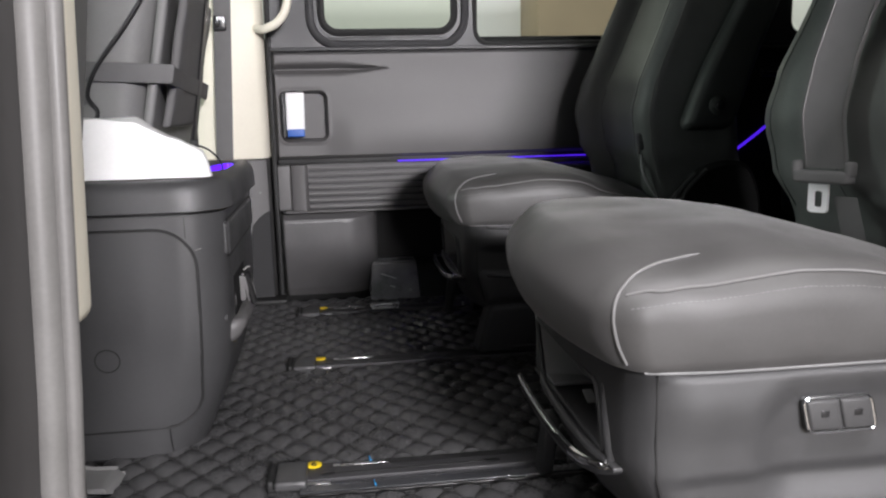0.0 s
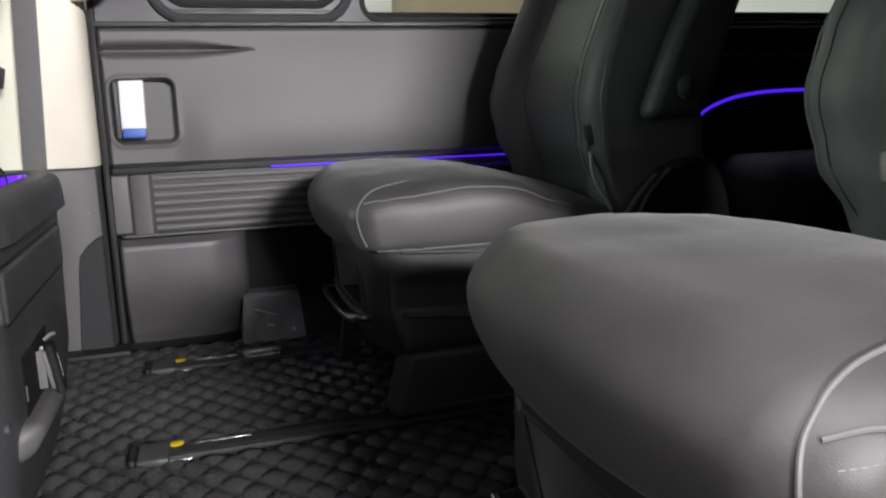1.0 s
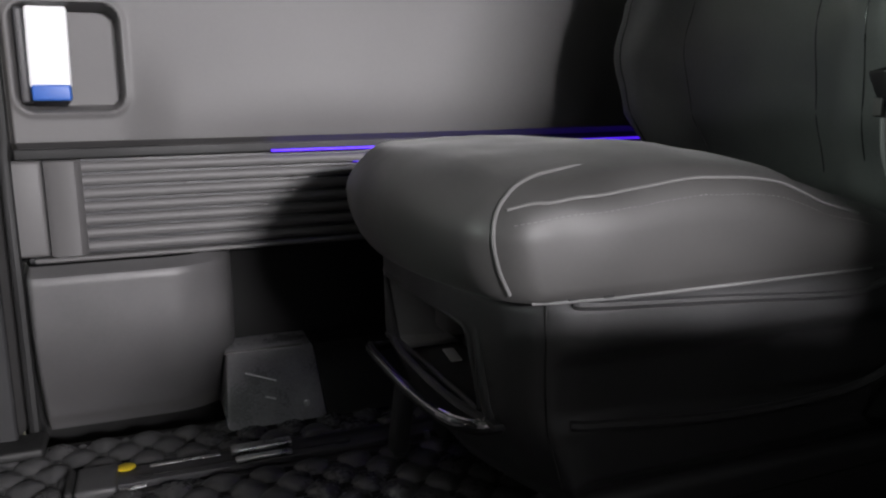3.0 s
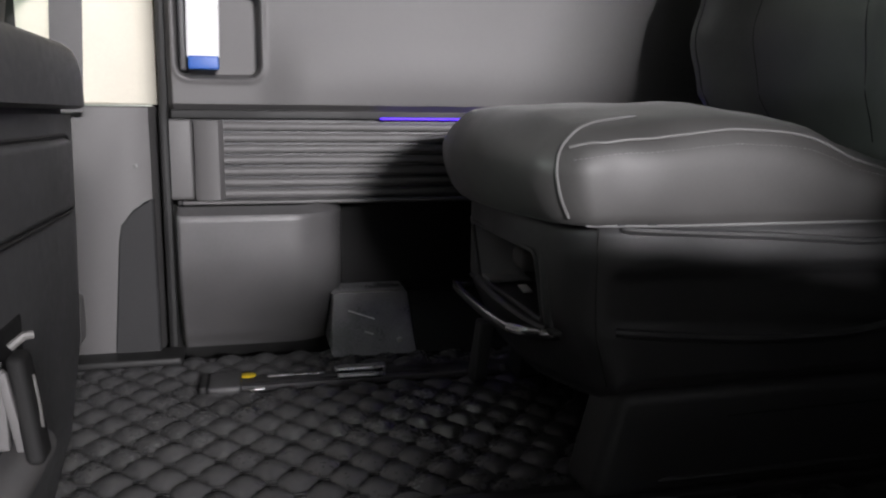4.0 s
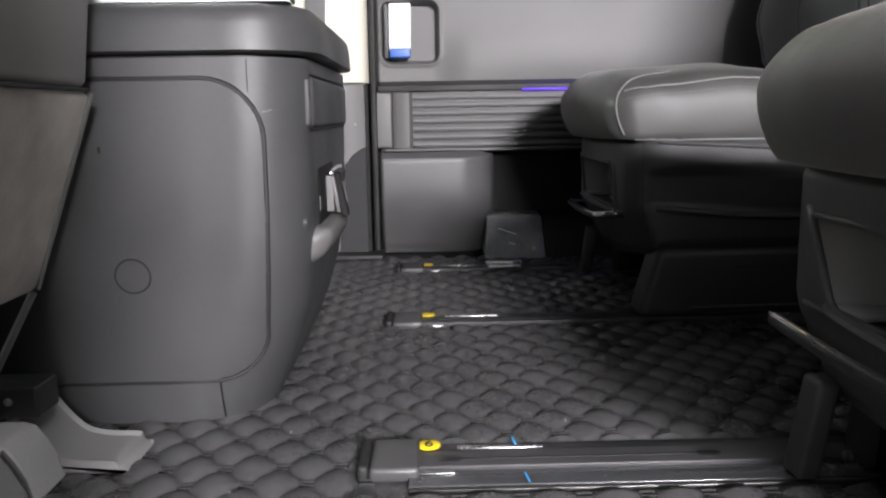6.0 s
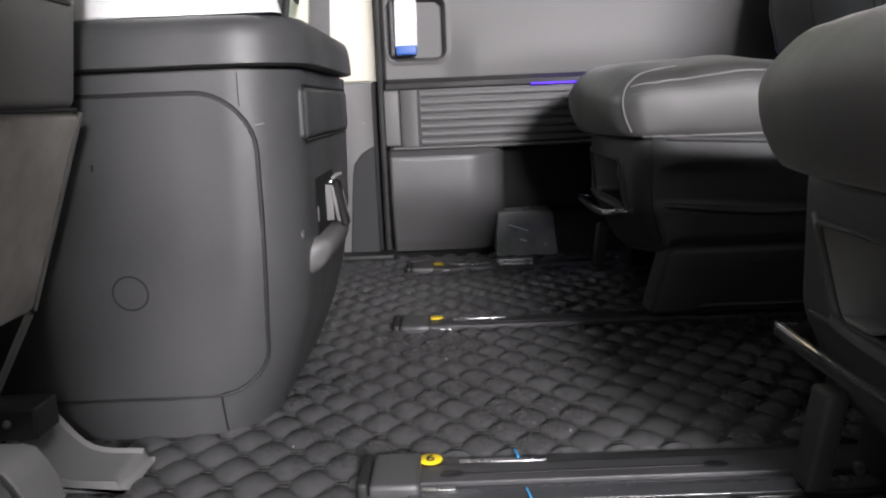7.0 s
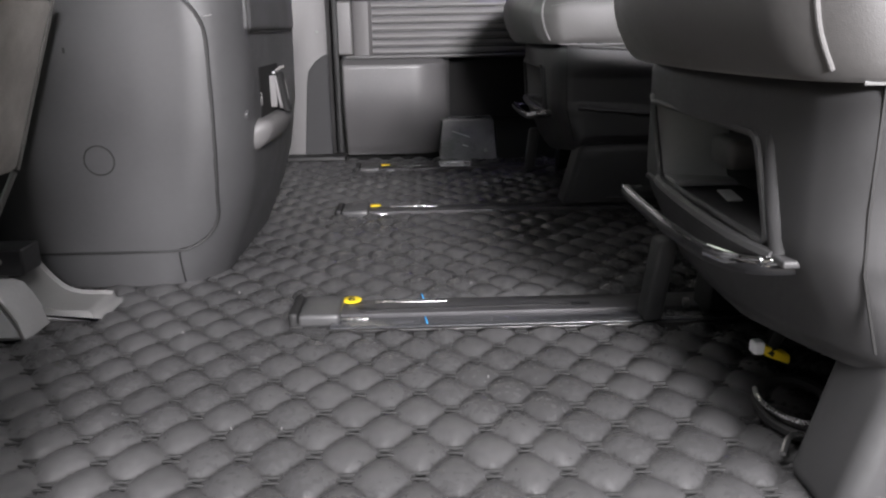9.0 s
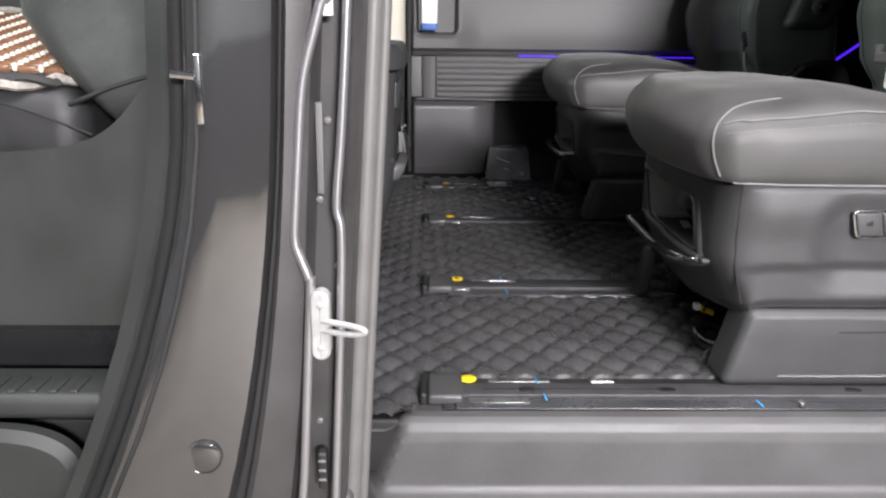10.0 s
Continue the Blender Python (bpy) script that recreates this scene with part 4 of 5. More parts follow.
    part("bar_tip", tube(curve_through([(0.3115, 0.14, 0.16), (0.3165, 0.105, 0.164), (0.3285, 0.078, 0.168), (0.345, 0.069, 0.171)], 5), 0.0068, 10, flat=0.8), CHROME, bar, "chromed tip")
    # Pedestals on the rails.
    part("pedestal", bent(rbox((0.615, 0.038, 0.059), (0.514, 0.076, 0.118), 0.014, nf=(4, 1, 3), nc=3), lambda x, y, z: (x + 0.27 * z * step(0.6, 0.4, x), y, z)), SHELL, seat, "plastic pedestal cover")
    part("pedestal_ledge", tube([(0.44, 0.003, 0.017), (0.455, -0.001, 0.018), (0.87, -0.001, 0.02)], 0.0035, 8), SHELL, seat)
    part("pedestal_groove", tube([(0.52, 0.0005, 0.086), (0.6, 0.0, 0.087), (0.87, 0.0, 0.09)], 0.0012, 6), RUBBER, seat)
    part("pedestal", prism([(0.42, 0.0), (0.43, 0.13), (0.86, 0.13), (0.88, 0.0)], "y", 0.41, 0.465, 0.006), BLACK, seat)
    part("foot", bent(rbox((0.35, 0.412, 0.05), (0.022, 0.034, 0.1), 0.005), lambda x, y, z: (x + 0.1 * z, y - 0.12 * z, z)), SHELL, seat, "sloping metal foot")
    part("under_frame", rbox((0.6, 0.235, 0.14), (0.4, 0.4, 0.03), 0.006), BLACK, seat)
    part("cross_bar", tube([(0.47, 0.03, 0.06), (0.47, 0.45, 0.06)], 0.011, 10), BLACK, seat)
    part("slide_screw", disc((0.39, 0.402, 0.02), "x", 0.006, 0.006, 12), BRIGHT, seat)
    # Switch panel in the skirt's side.
    if switches:
        switch = part("switch_panel", bent(rbox((0.556, 0.007, 0.245), (0.077, 0.012, 0.04), 0.006), lambda x, y, z: (x - 0.25 * (z - 0.245), y, z)), SHELL, seat, "panel with two switches")
        part("switch_frame", tube([(x - 0.25 * (z - 0.245), 0.001, z) for x, z in round_rect(0.5185, 0.226, 0.5935, 0.264, 0.008)], 0.0019, 8, True), CHROME, switch, "chromed frame")
        for x in (0.5375, 0.5745):
            part("switch", bent(rbox((x, 0.002, 0.245), (0.0345, 0.0085, 0.0335), 0.003), lambda a, y, z: (a - 0.25 * (z - 0.245), y, z)), SHELL, switch, "grey rocker switch")
            part("symbol", rbox((x, -0.0024, 0.247), (0.009, 0.0012, 0.007), 0.0004, nc=1), BLACK, switch)
    # Backrest with side bolsters.

    def back_shape(x, y, z):
        t, v = x, (y - 0.253) / 0.258
        f = bolster_front(z) + 0.036 * (1 - step(0.42, 0.8, abs(v))) * step(0.1, 0.0, t)
        f -= 0.004 * step(0.55, 0.95, abs(v)) * step(0.12, 0.0, t)
        squeeze = table([(0.3, 0.74), (0.4, 0.84), (0.46, 0.95), (0.53, 1.0), (0.6, 0.98), (0.7, 0.93), (0.85, 0.87), (1.05, 0.82)], z)
        if y < 0.253:
            squeeze = 0.5 + 0.5 * squeeze
        return f + t * (1 - 0.2 * step(0.8, 1.05, z)), 0.253 + (y - 0.253) * squeeze, z

    back = part("backrest", bent(rbox((0.12, 0.253, 0.67), (0.24, 0.516, 0.76), 0.04, nf=(4, 40, 34), nc=6), back_shape), BACKREST, seat, "leather backrest with side bolsters, lightened to look lit", smooth=180)
    for v in (-1, 1):
        pipe = [Vector(back_shape(0.022, 0.253 + 0.2585 * v, z)) for z in [0.38 + 0.032 * i for i in range(20)]]
        part("piping", tube(curve_through(pipe, 2), 0.0021, 6), PIPING, back, "light grey piping")
        inner = [Vector(back_shape(-0.0005, 0.253 + 0.214 * v, z)) for z in [0.4 + 0.03 * i for i in range(20)]]
        part("seam", tube(curve_through(inner, 2), 0.0007, 5), BLACK, back)
        gut = [Vector(back_shape(-0.0005, 0.253 + 0.115 * v, z)) for z in [0.38 + 0.03 * i for i in range(21)]]
        part("seam", tube(curve_through(gut, 2), 0.0007, 5), BLACK, back)
    # Folded armrest on the side, with its pivot.
    if armrest:
        arm = part("armrest", bent(rbox((0.0, -0.052, 0.67), (0.12, 0.05, 0.34), 0.024, nf=(2, 2, 8), nc=4),
                                   lambda x, y, z: (0.878 + x * (1 - 0.2 * step(0.55, 0.8, z)) + 0.36 * (z - 0.55) + 0.1 * max(0, z - 0.65), y, z)), LEATHER_BLACK, seat, "folded black armrest", smooth=180)
        part("pivot", disc((0.878, -0.08, 0.553), "y", 0.02, 0.012, 24, 0.25), LEATHER_BLACK, arm, "round armrest pivot")
        part("pivot_cap", disc((0.878, -0.088, 0.553), "y", 0.011, 0.008, 16, 0.3), BLACK, arm)
    hinge = [(0.74, 0.13), (0.772, 0.2), (0.797, 0.29), (0.815, 0.34), (0.85, 0.386), (0.894, 0.416), (0.95, 0.428), (1.0, 0.41), (1.03, 0.33), (1.03, 0.22), (1.0, 0.12)]
    outline = [(p.x, p.y) for p in curve_through([(a, b, 0) for a, b in hinge], 4, True)]
    part("hinge_cover", prism(outline, "y", -0.01, 0.03, 0.01), DULL, seat, "curved dark hinge cover")
    part("hinge_cover", prism(outline, "y", 0.47, 0.51, 0.01), DULL, seat, "curved dark hinge cover")
    # Moulded ribs along the skirt, sweeping up to the hinge.
    if armrest:
        for rib, r in (([(0.385, 0.007, 0.296), (0.41, 0.001, 0.294), (0.55, -0.001, 0.286), (0.68, -0.002, 0.277), (0.73, -0.004, 0.283), (0.765, -0.008, 0.297), (0.79, -0.011, 0.318), (0.822, -0.012, 0.36), (0.862, -0.012, 0.402)], 0.0045),
                       ([(0.385, 0.009, 0.186), (0.41, 0.004, 0.184), (0.54, 0.003, 0.172), (0.65, 0.001, 0.172), (0.72, -0.003, 0.182), (0.775, -0.009, 0.21), (0.804, -0.012, 0.245), (0.82, -0.012, 0.31), (0.845, -0.012, 0.365), (0.89, -0.012, 0.41)], 0.005)):
            part("moulded_rib", tube(curve_through(rib, 6), r, 8), SHELL, shell)
    return seat


near_seat = passenger_seat("dark grey leather seat with light piping by the open door", True, False)
near_seat.location = (0.558, 0.262, 0.0)
far_seat = passenger_seat("dark grey leather seat with folded armrest by the far wall", False, True)
far_seat.location = (0.549, 1.252, 0.0)

# Belts of the middle row.
lap = thing("seat_belt", "grey seat belt with a pale metal tongue across the near backrest", "seat belt", at=(0.78, 0.4, 0.44))


def belt_line(u, v):
    """The belt's webbing, placed and turned to fit the camera's opening view; u across, v upwards."""
    z = 0.468 + 0.6 * v
    x = 0.742 + (bolster_front(z) - bolster_front(0.47)) * 0.85 + 0.034 * (u - 0.5)
    return x, 0.33 + 0.03 * v - 0.052 * (u - 0.5) * (1 + 0.15 * v), z


part("webbing", sheet(6, 24, belt_line), WEBBING, lap)
for u in (0.07, 0.93):
    part("webbing_edge", tube([Vector(belt_line(u, v / 24)) - Vector((0.001, 0.0, 0.0)) for v in range(25)], 0.001, 5), SEAL, lap)
part("webbing_lower", sheet(4, 10, lambda u, v: (0.752 + 0.03 * v + 0.012 * u, 0.325 - 0.035 * u - 0.02 * v, 0.43 - 0.14 * v)), WEBBING, lap)


def turned(x, y, z):
    """Laid along the webbing's slant."""
    return 0.738 - 0.55 * (y - 0.33) + x, y, z


grip = part("buckle_bar", bent(rbox((0.0, 0.33, 0.456), (0.018, 0.072, 0.019), 0.006), turned), WEBBING, lap, "grey plastic tongue grip")
for y in (0.297, 0.363):
    part("grip_end", bent(rbox((0.0, y, 0.468), (0.014, 0.009, 0.022), 0.004), turned), WEBBING, grip)
part("tongue", bent(holed(round_rect(0.323, 0.405, 0.348, 0.449, 0.005), [round_rect(0.33, 0.413, 0.341, 0.436, 0.003)], "x", 0.0, 0.003), turned), WHITE, lap, "pale metal tongue")
stalk = thing("belt_buckle", "black belt buckle on a stalk beside the far seat", "belt buckle", at=(0.78, 1.03, 0.4))
part("stalk", tube(curve_through([(0.793, 1.028, 0.328), (0.783, 1.026, 0.352), (0.765, 1.025, 0.378), (0.751, 1.025, 0.408), (0.748, 1.027, 0.445)], 5), 0.0034, 8), STALK, stalk)
part("buckle", bent(rbox((0.749, 1.03, 0.475), (0.018, 0.026, 0.04), 0.006), lambda x, y, z: (x - 0.2 * (z - 0.475), y, z)), BLACK, stalk)
part("tongue", rbox((0.741, 1.028, 0.456), (0.004, 0.01, 0.018), 0.001), SEAL, stalk)

# Cable and connector below the near seat.
loom = thing("cable_loom", "black cable loop with a yellow connector under the near seat", "cable", at=(0.43, 0.2, 0.0))
part("loop", tube([(0.442 + 0.03 * math.cos(radians(15 * i)), 0.165 + 0.045 * math.sin(radians(15 * i)), 0.014 + 0.006 * math.sin(radians(15 * i + 40))) for i in range(24)], 0.0055, 8, True), RUBBER, loom)
part("ring", tube([(0.44 + 0.033 * math.cos(radians(15 * i)), 0.162 + 0.046 * math.sin(radians(15 * i)), 0.023) for i in range(10, 20)], 0.0022, 6), BRIGHT, loom, "bright wire ring")
part("lead", tube(curve_through([(0.425, 0.195, 0.05), (0.445, 0.205, 0.075), (0.465, 0.2, 0.1), (0.49, 0.2, 0.13)], 6), 0.005, 8), RUBBER, loom)
part("connector", bent(rbox((0.433, 0.198, 0.05), (0.024, 0.012, 0.01), 0.003), lambda x, y, z: (x, y, z - 0.4 * (x - 0.433))), YELLOW, loom, "yellow connector")
part("connector_end", rbox((0.417, 0.2, 0.056), (0.011, 0.013, 0.012), 0.003), WHITE, loom)
part("lead", tube(curve_through([(0.4, 0.1, 0.008), (0.415, 0.118, 0.014), (0.44, 0.12, 0.01)], 5), 0.0025, 6), BRIGHT, loom)
loom.location = (0.402, 0.2, 0.0)


# ---- third row ----
bench = thing("rear_bench", "leather rear bench, blackened for the third row's shade", "bench", at=(1.75, 0.8, 0.0))
part("cushion", bent(rbox((1.66, 0.8, 0.285), (0.54, 1.5, 0.16), 0.05, nf=(4, 10, 1), nc=4), lambda x, y, z: (x, y, z + 0.02 * math.cos((y - 0.8) * 9) * step(0.25, 0.38, z))), BENCH, bench, smooth=180)
part("backrest", bent(rbox((1.87, 0.8, 0.64), (0.16, 1.5, 0.62), 0.05, nf=(1, 10, 4), nc=4), lambda x, y, z: (x + 0.3 * (z - 0.4) + 0.02 * math.cos((y - 0.8) * 9), y, z)), BENCH, bench, smooth=180)
part("plinth", rbox((1.72, 0.8, 0.115), (0.5, 1.36, 0.23), 0.02), BLACK, bench)
part("piping", tube([(1.4, y, 0.34) for y in (0.08, 0.5, 1.0, 1.52)], 0.003, 6), SHELL, bench)
red = thing("belt_buckle", "belt buckle with a red button on the rear bench", "belt buckle", at=(1.64, 1.4, 0.38))
part("housing", rbox((1.655, 1.41, 0.38), (0.04, 0.05, 0.03), 0.008), BLACK, red)
part("button", bent(rbox((1.64, 1.4, 0.394), (0.045, 0.02, 0.01), 0.003), lambda x, y, z: (x, y, z + 0.4 * (x - 1.64))), RED, red, "red release button")


# ---- console between the front seats ----
def console_loop(z, rear, near, far, r, front=-0.62, n=8):
    """Plan of the console at a height, rounded at its rear corners."""
    out = [(front, near, z)]
    for cx, cy, a0 in ((rear - r, near + r, -90), (rear - r, far - r, 0)):
        for i in range(n + 1):
            a = radians(a0 + 90 * i / n)
            out.append((cx + r * math.cos(a), cy + r * math.sin(a), z))
    return out + [(front, far, z)]


REAR_LINE = [(0.0, -0.19), (0.03, -0.176), (0.08, -0.156), (0.14, -0.139), (0.22, -0.128), (0.42, -0.124)]


def near_face(z):
    """Where the console's near face stands, drawn in smoothly from its foot."""
    return 0.552 + 0.036 * max(0.0, 1 - z / 0.42) ** 2.2


console = thing("console_box", "tall dark grey moulded plastic console box with a lid", "console", at=(-0.37, 0.8, 0.0))
levels = [0.0, 0.012, 0.03, 0.055, 0.08, 0.11, 0.14, 0.18, 0.22, 0.3, 0.36, 0.408]
part("body", rings([console_loop(z, line(REAR_LINE, z), near_face(z), 1.04, 0.09 - 0.06 * min(z, 0.3)) for z in levels]), CONSOLE, console, smooth=50)
part("lid_gap", rings([console_loop(z, -0.13, 0.558, 1.03, 0.07) for z in (0.402, 0.416)]), RUBBER, console)
lid_rows = [(0.412, 0.006, 0.074), (0.4145, 0.0, 0.078), (0.44, 0.0015, 0.078), (0.451, 0.004, 0.077), (0.4575, 0.008, 0.074), (0.4615, 0.014, 0.07), (0.4635, 0.022, 0.064), (0.464, 0.035, 0.055)]
CUP_X, CUP_Y = -0.161, 0.83


def even_loop(loop, n=120):
    """A closed loop cut into equal steps."""
    p = [Vector(q) for q in loop] + [Vector(loop[0])]
    far = [0.0]
    for a, b in zip(p, p[1:]):
        far.append(far[-1] + (b - a).length)
    out, k = [], 0
    for i in range(n):
        d = far[-1] * i / n
        while far[k + 1] < d:
            k += 1
        out.append(p[k].lerp(p[k + 1], (d - far[k]) / (far[k + 1] - far[k])))
    return out


def cup_loop(outer, grow, z):
    """The cup's oval rim, point by point towards an outer loop."""
    out = []
    for p in outer:
        a = math.atan2((p.y - CUP_Y) / 5, p.x - CUP_X)
        out.append((CUP_X + (0.028 + grow) * math.cos(a), CUP_Y + (0.125 + grow) * math.sin(a), z))
    return out


lid_loops = [even_loop(console_loop(z, -0.111 - 0.8 * d, 0.543 + d, 1.035 - d, r)) for z, d, r in lid_rows]
lid_loops += [cup_loop(lid_loops[-1], g, z) for g, z in ((0.004, 0.464), (0.0015, 0.463), (0.0, 0.46), (-0.001, 0.438))]
lid = part("lid", rings(lid_loops), CONSOLE, console, "rounded console lid", smooth=60)

# Service door in the near face, with its joint and a round plug.


def face_y(z):
    return near_face(z)


joint = []
for x, z in [(-0.6, 0.388), (-0.3, 0.387)] + [(-0.23 + 0.062 * math.sin(radians(a)), 0.325 + 0.062 * math.cos(radians(a))) for a in range(0, 91, 10)] + \
        [(-0.1695, 0.25), (-0.1735, 0.18), (-0.178, 0.13)] + [(-0.238 + 0.058 * math.cos(radians(a)), 0.11 - 0.058 * math.sin(radians(a))) for a in range(0, 91, 10)] + [(-0.3, 0.051), (-0.6, 0.052)]:
    joint.append((x, z))


def near_skin(x, z, out):
    """The near face and the rounding beside it."""
    r = 0.09 - 0.06 * min(z, 0.3)
    rear, near = line(REAR_LINE, z), face_y(z)
    d = max(0.0, x - (rear - r))
    return x, near + r - math.sqrt(max(r * r - d * d, 0)) - out, z


part("door_joint", tube([near_skin(x, z, 0.0002) for x, z in joint], 0.0026, 6), RUBBER, console)


def service_edge(z):
    return line([(0.05, -0.184), (0.11, -0.1815), (0.18, -0.175), (0.25, -0.171), (0.4, -0.1705)], z)


service = part("service_door", sheet(130, 100, lambda u, v: near_skin(-0.6 + 0.432 * u, 0.053 + 0.335 * v, 0.0012),
                                     lambda u, v: rr_distance(-0.6 + 0.432 * u, 0.053 + 0.335 * v, -1.2, 0.053, service_edge(0.053 + 0.335 * v), 0.3875, 0.06) > -0.001), CONSOLE, console, "flat service door")
part("plug", tube([near_skin(-0.318 + 0.019 * math.cos(a), 0.178 + 0.019 * math.sin(a), 0.0012) for a in [2 * math.pi * i / 32 for i in range(32)]], 0.0011, 6, True), RUBBER, service, "round plug in the door")
part("mark", rbox((-0.338, face_y(0.315) - 0.0028, 0.315), (0.003, 0.001, 0.007), 0.0004, nc=1), RUBBER, service)
part("corner_joint", tube([near_skin(-0.236 - 0.02 * (0.06 - z), z, 0.0) for z in (0.002, 0.02, 0.04, 0.06)], 0.0012, 5), RUBBER, console)
part("corner_joint", tube([near_skin(-0.181, z, 0.0) for z in (0.372, 0.39, 0.406)], 0.0006, 5), RUBBER, console)

part("scuff", tube([near_skin(-0.168, 0.352, 0.0), near_skin(-0.164, 0.3525, 0.0002), near_skin(-0.159, 0.354, 0.0)], 0.0007, 6), SEAT_BACK, console, "small pale scuff")
# Rear face: pad, dark patch for the hook's recess, and tray.
pad = part("rear_pad", rbox((-0.127, 0.778, 0.362), (0.014, 0.352, 0.056), 0.006, nc=3), CONSOLE, console, "flat pad on the rear face")
part("pad_edge", tube([(-0.1238, y, z) for y, z in round_rect(0.6, 0.332, 0.956, 0.392, 0.01)], 0.0014, 6, True), RUBBER, pad)
# Black patch painted on as the recess's shade; the body is not cut.
part("hook_recess", rbox((-0.1325, 0.732, 0.244), (0.013, 0.15, 0.088), 0.005), DULL, console)
hook = part("bag_hook", bent(rbox((-0.1085, 0.74, 0.247), (0.01, 0.02, 0.056), 0.004), lambda x, y, z: (x + 0.24 * (0.247 - z), y + 0.4 * (z - 0.247), z)), DULL, console, "black folding bag hook")
part("hook_plate", rbox((-0.1245, 0.732, 0.248), (0.015, 0.005, 0.046), 0.001), TRIM, hook, "grey hook plate")
part("hook_plate", bent(rbox((-0.1145, 0.731, 0.247), (0.005, 0.005, 0.046), 0.001), lambda x, y, z: (x + 0.16 * (0.247 - z), y, z)), TRIM, hook, "grey hook plate")
part("hook_pin", disc((-0.1195, 0.729, 0.2745), "y", 0.0022, 0.004, 10), BRIGHT, hook)
part("hook_pin", tube([(-0.122, 0.762, 0.275), (-0.1145, 0.764, 0.281), (-0.11, 0.766, 0.281)], 0.0026, 8), SEAL, hook)
part("hook_edge", tube([(-0.1075, 0.748, 0.262), (-0.1035, 0.741, 0.246), (-0.101, 0.734, 0.236)], 0.0014, 6), SEAL, hook, "lighter edge of the hook")
part("socket", rbox((-0.1265, 0.664, 0.243), (0.003, 0.005, 0.018), 0.001), TRIM, console, "narrow slit")
part("key_tray", bent(rbox((-0.13, 0.71, 0.196), (0.05, 0.172, 0.044), 0.018, nc=3), lambda x, y, z: (x - 0.5 * (0.205 - z) - 1.6 * max(0.0, 0.66 - y) ** 2 * 6, y, z)), TRIM, console, "scuffed tray")
part("button", disc((-0.1345, 0.6035, 0.228), "x", 0.006, 0.006, 16, 0.3), CONSOLE, console)

glowing = [(CUP_X + 0.0242 * math.cos(radians(6 * i)), CUP_Y + 0.1205 * math.sin(radians(6 * i))) for i in range(60)]
part("cup_light", rings([[(x, y, z) for x, y in glowing] for z in (0.4395, 0.4425)] + [[(CUP_X + (x - CUP_X) * 0.86, CUP_Y + (y - CUP_Y) * 0.95, 0.4425) for x, y in glowing]]), PURPLE_DIM, lid, "purple lit cup base")
part("cup_wall", sheet(60, 1, lambda u, v: (CUP_X + 0.0246 * math.cos(2 * math.pi * u), CUP_Y + 0.121 * math.sin(2 * math.pi * u), 0.4428 + 0.0172 * v)), PURPLE_DIM, lid, "purple lit cup wall")
heap = thing("folded_cloth", "bright white folded cloth heaped on the console lid", "cloth", at=(-0.36, 0.76, 0.464))


def heap_top(u, v):
    y = 0.57 + 0.36 * v
    x = -0.66 + 0.51 * u - 0.45 * u * max(0, y - 0.66) - 0.012 * u * math.sin(y * 40)
    h = line([(-0.7, 0.092), (-0.255, 0.09), (-0.245, 0.083), (-0.215, 0.066), (-0.18, 0.05), (-0.159, 0.036), (-0.15, 0.0)], -0.66 + 0.51 * u)
    h *= step(0.0, 0.03, v) ** 0.6 * step(1.0, 0.9, v)
    h += 0.006 * noise.noise((x * 14, y * 14, 0.4)) * min(1, h * 40)
    h += 0.003 * noise.noise((x * 45, y * 30, 2.4)) * min(1, h * 40)
    return x, y, 0.4655 + max(h, 0)


part("cloth", sheet(90, 60, heap_top), WHITE_CLOTH, heap, smooth=60)
wire = thing("charging_cable", "thin black cable curling beside the white cloth", "cable", at=(-0.26, 0.95, 0.465))
part("cord", tube(curve_through([(-0.27, 0.9, 0.49), (-0.235, 0.89, 0.503), (-0.205, 0.885, 0.5), (-0.18, 0.88, 0.487), (-0.163, 0.875, 0.464), (-0.163, 0.87, 0.442)], 6), 0.0018, 6), RUBBER, wire)
part("plug", rbox((-0.163, 0.868, 0.447), (0.01, 0.01, 0.014), 0.003), BLACK, wire)


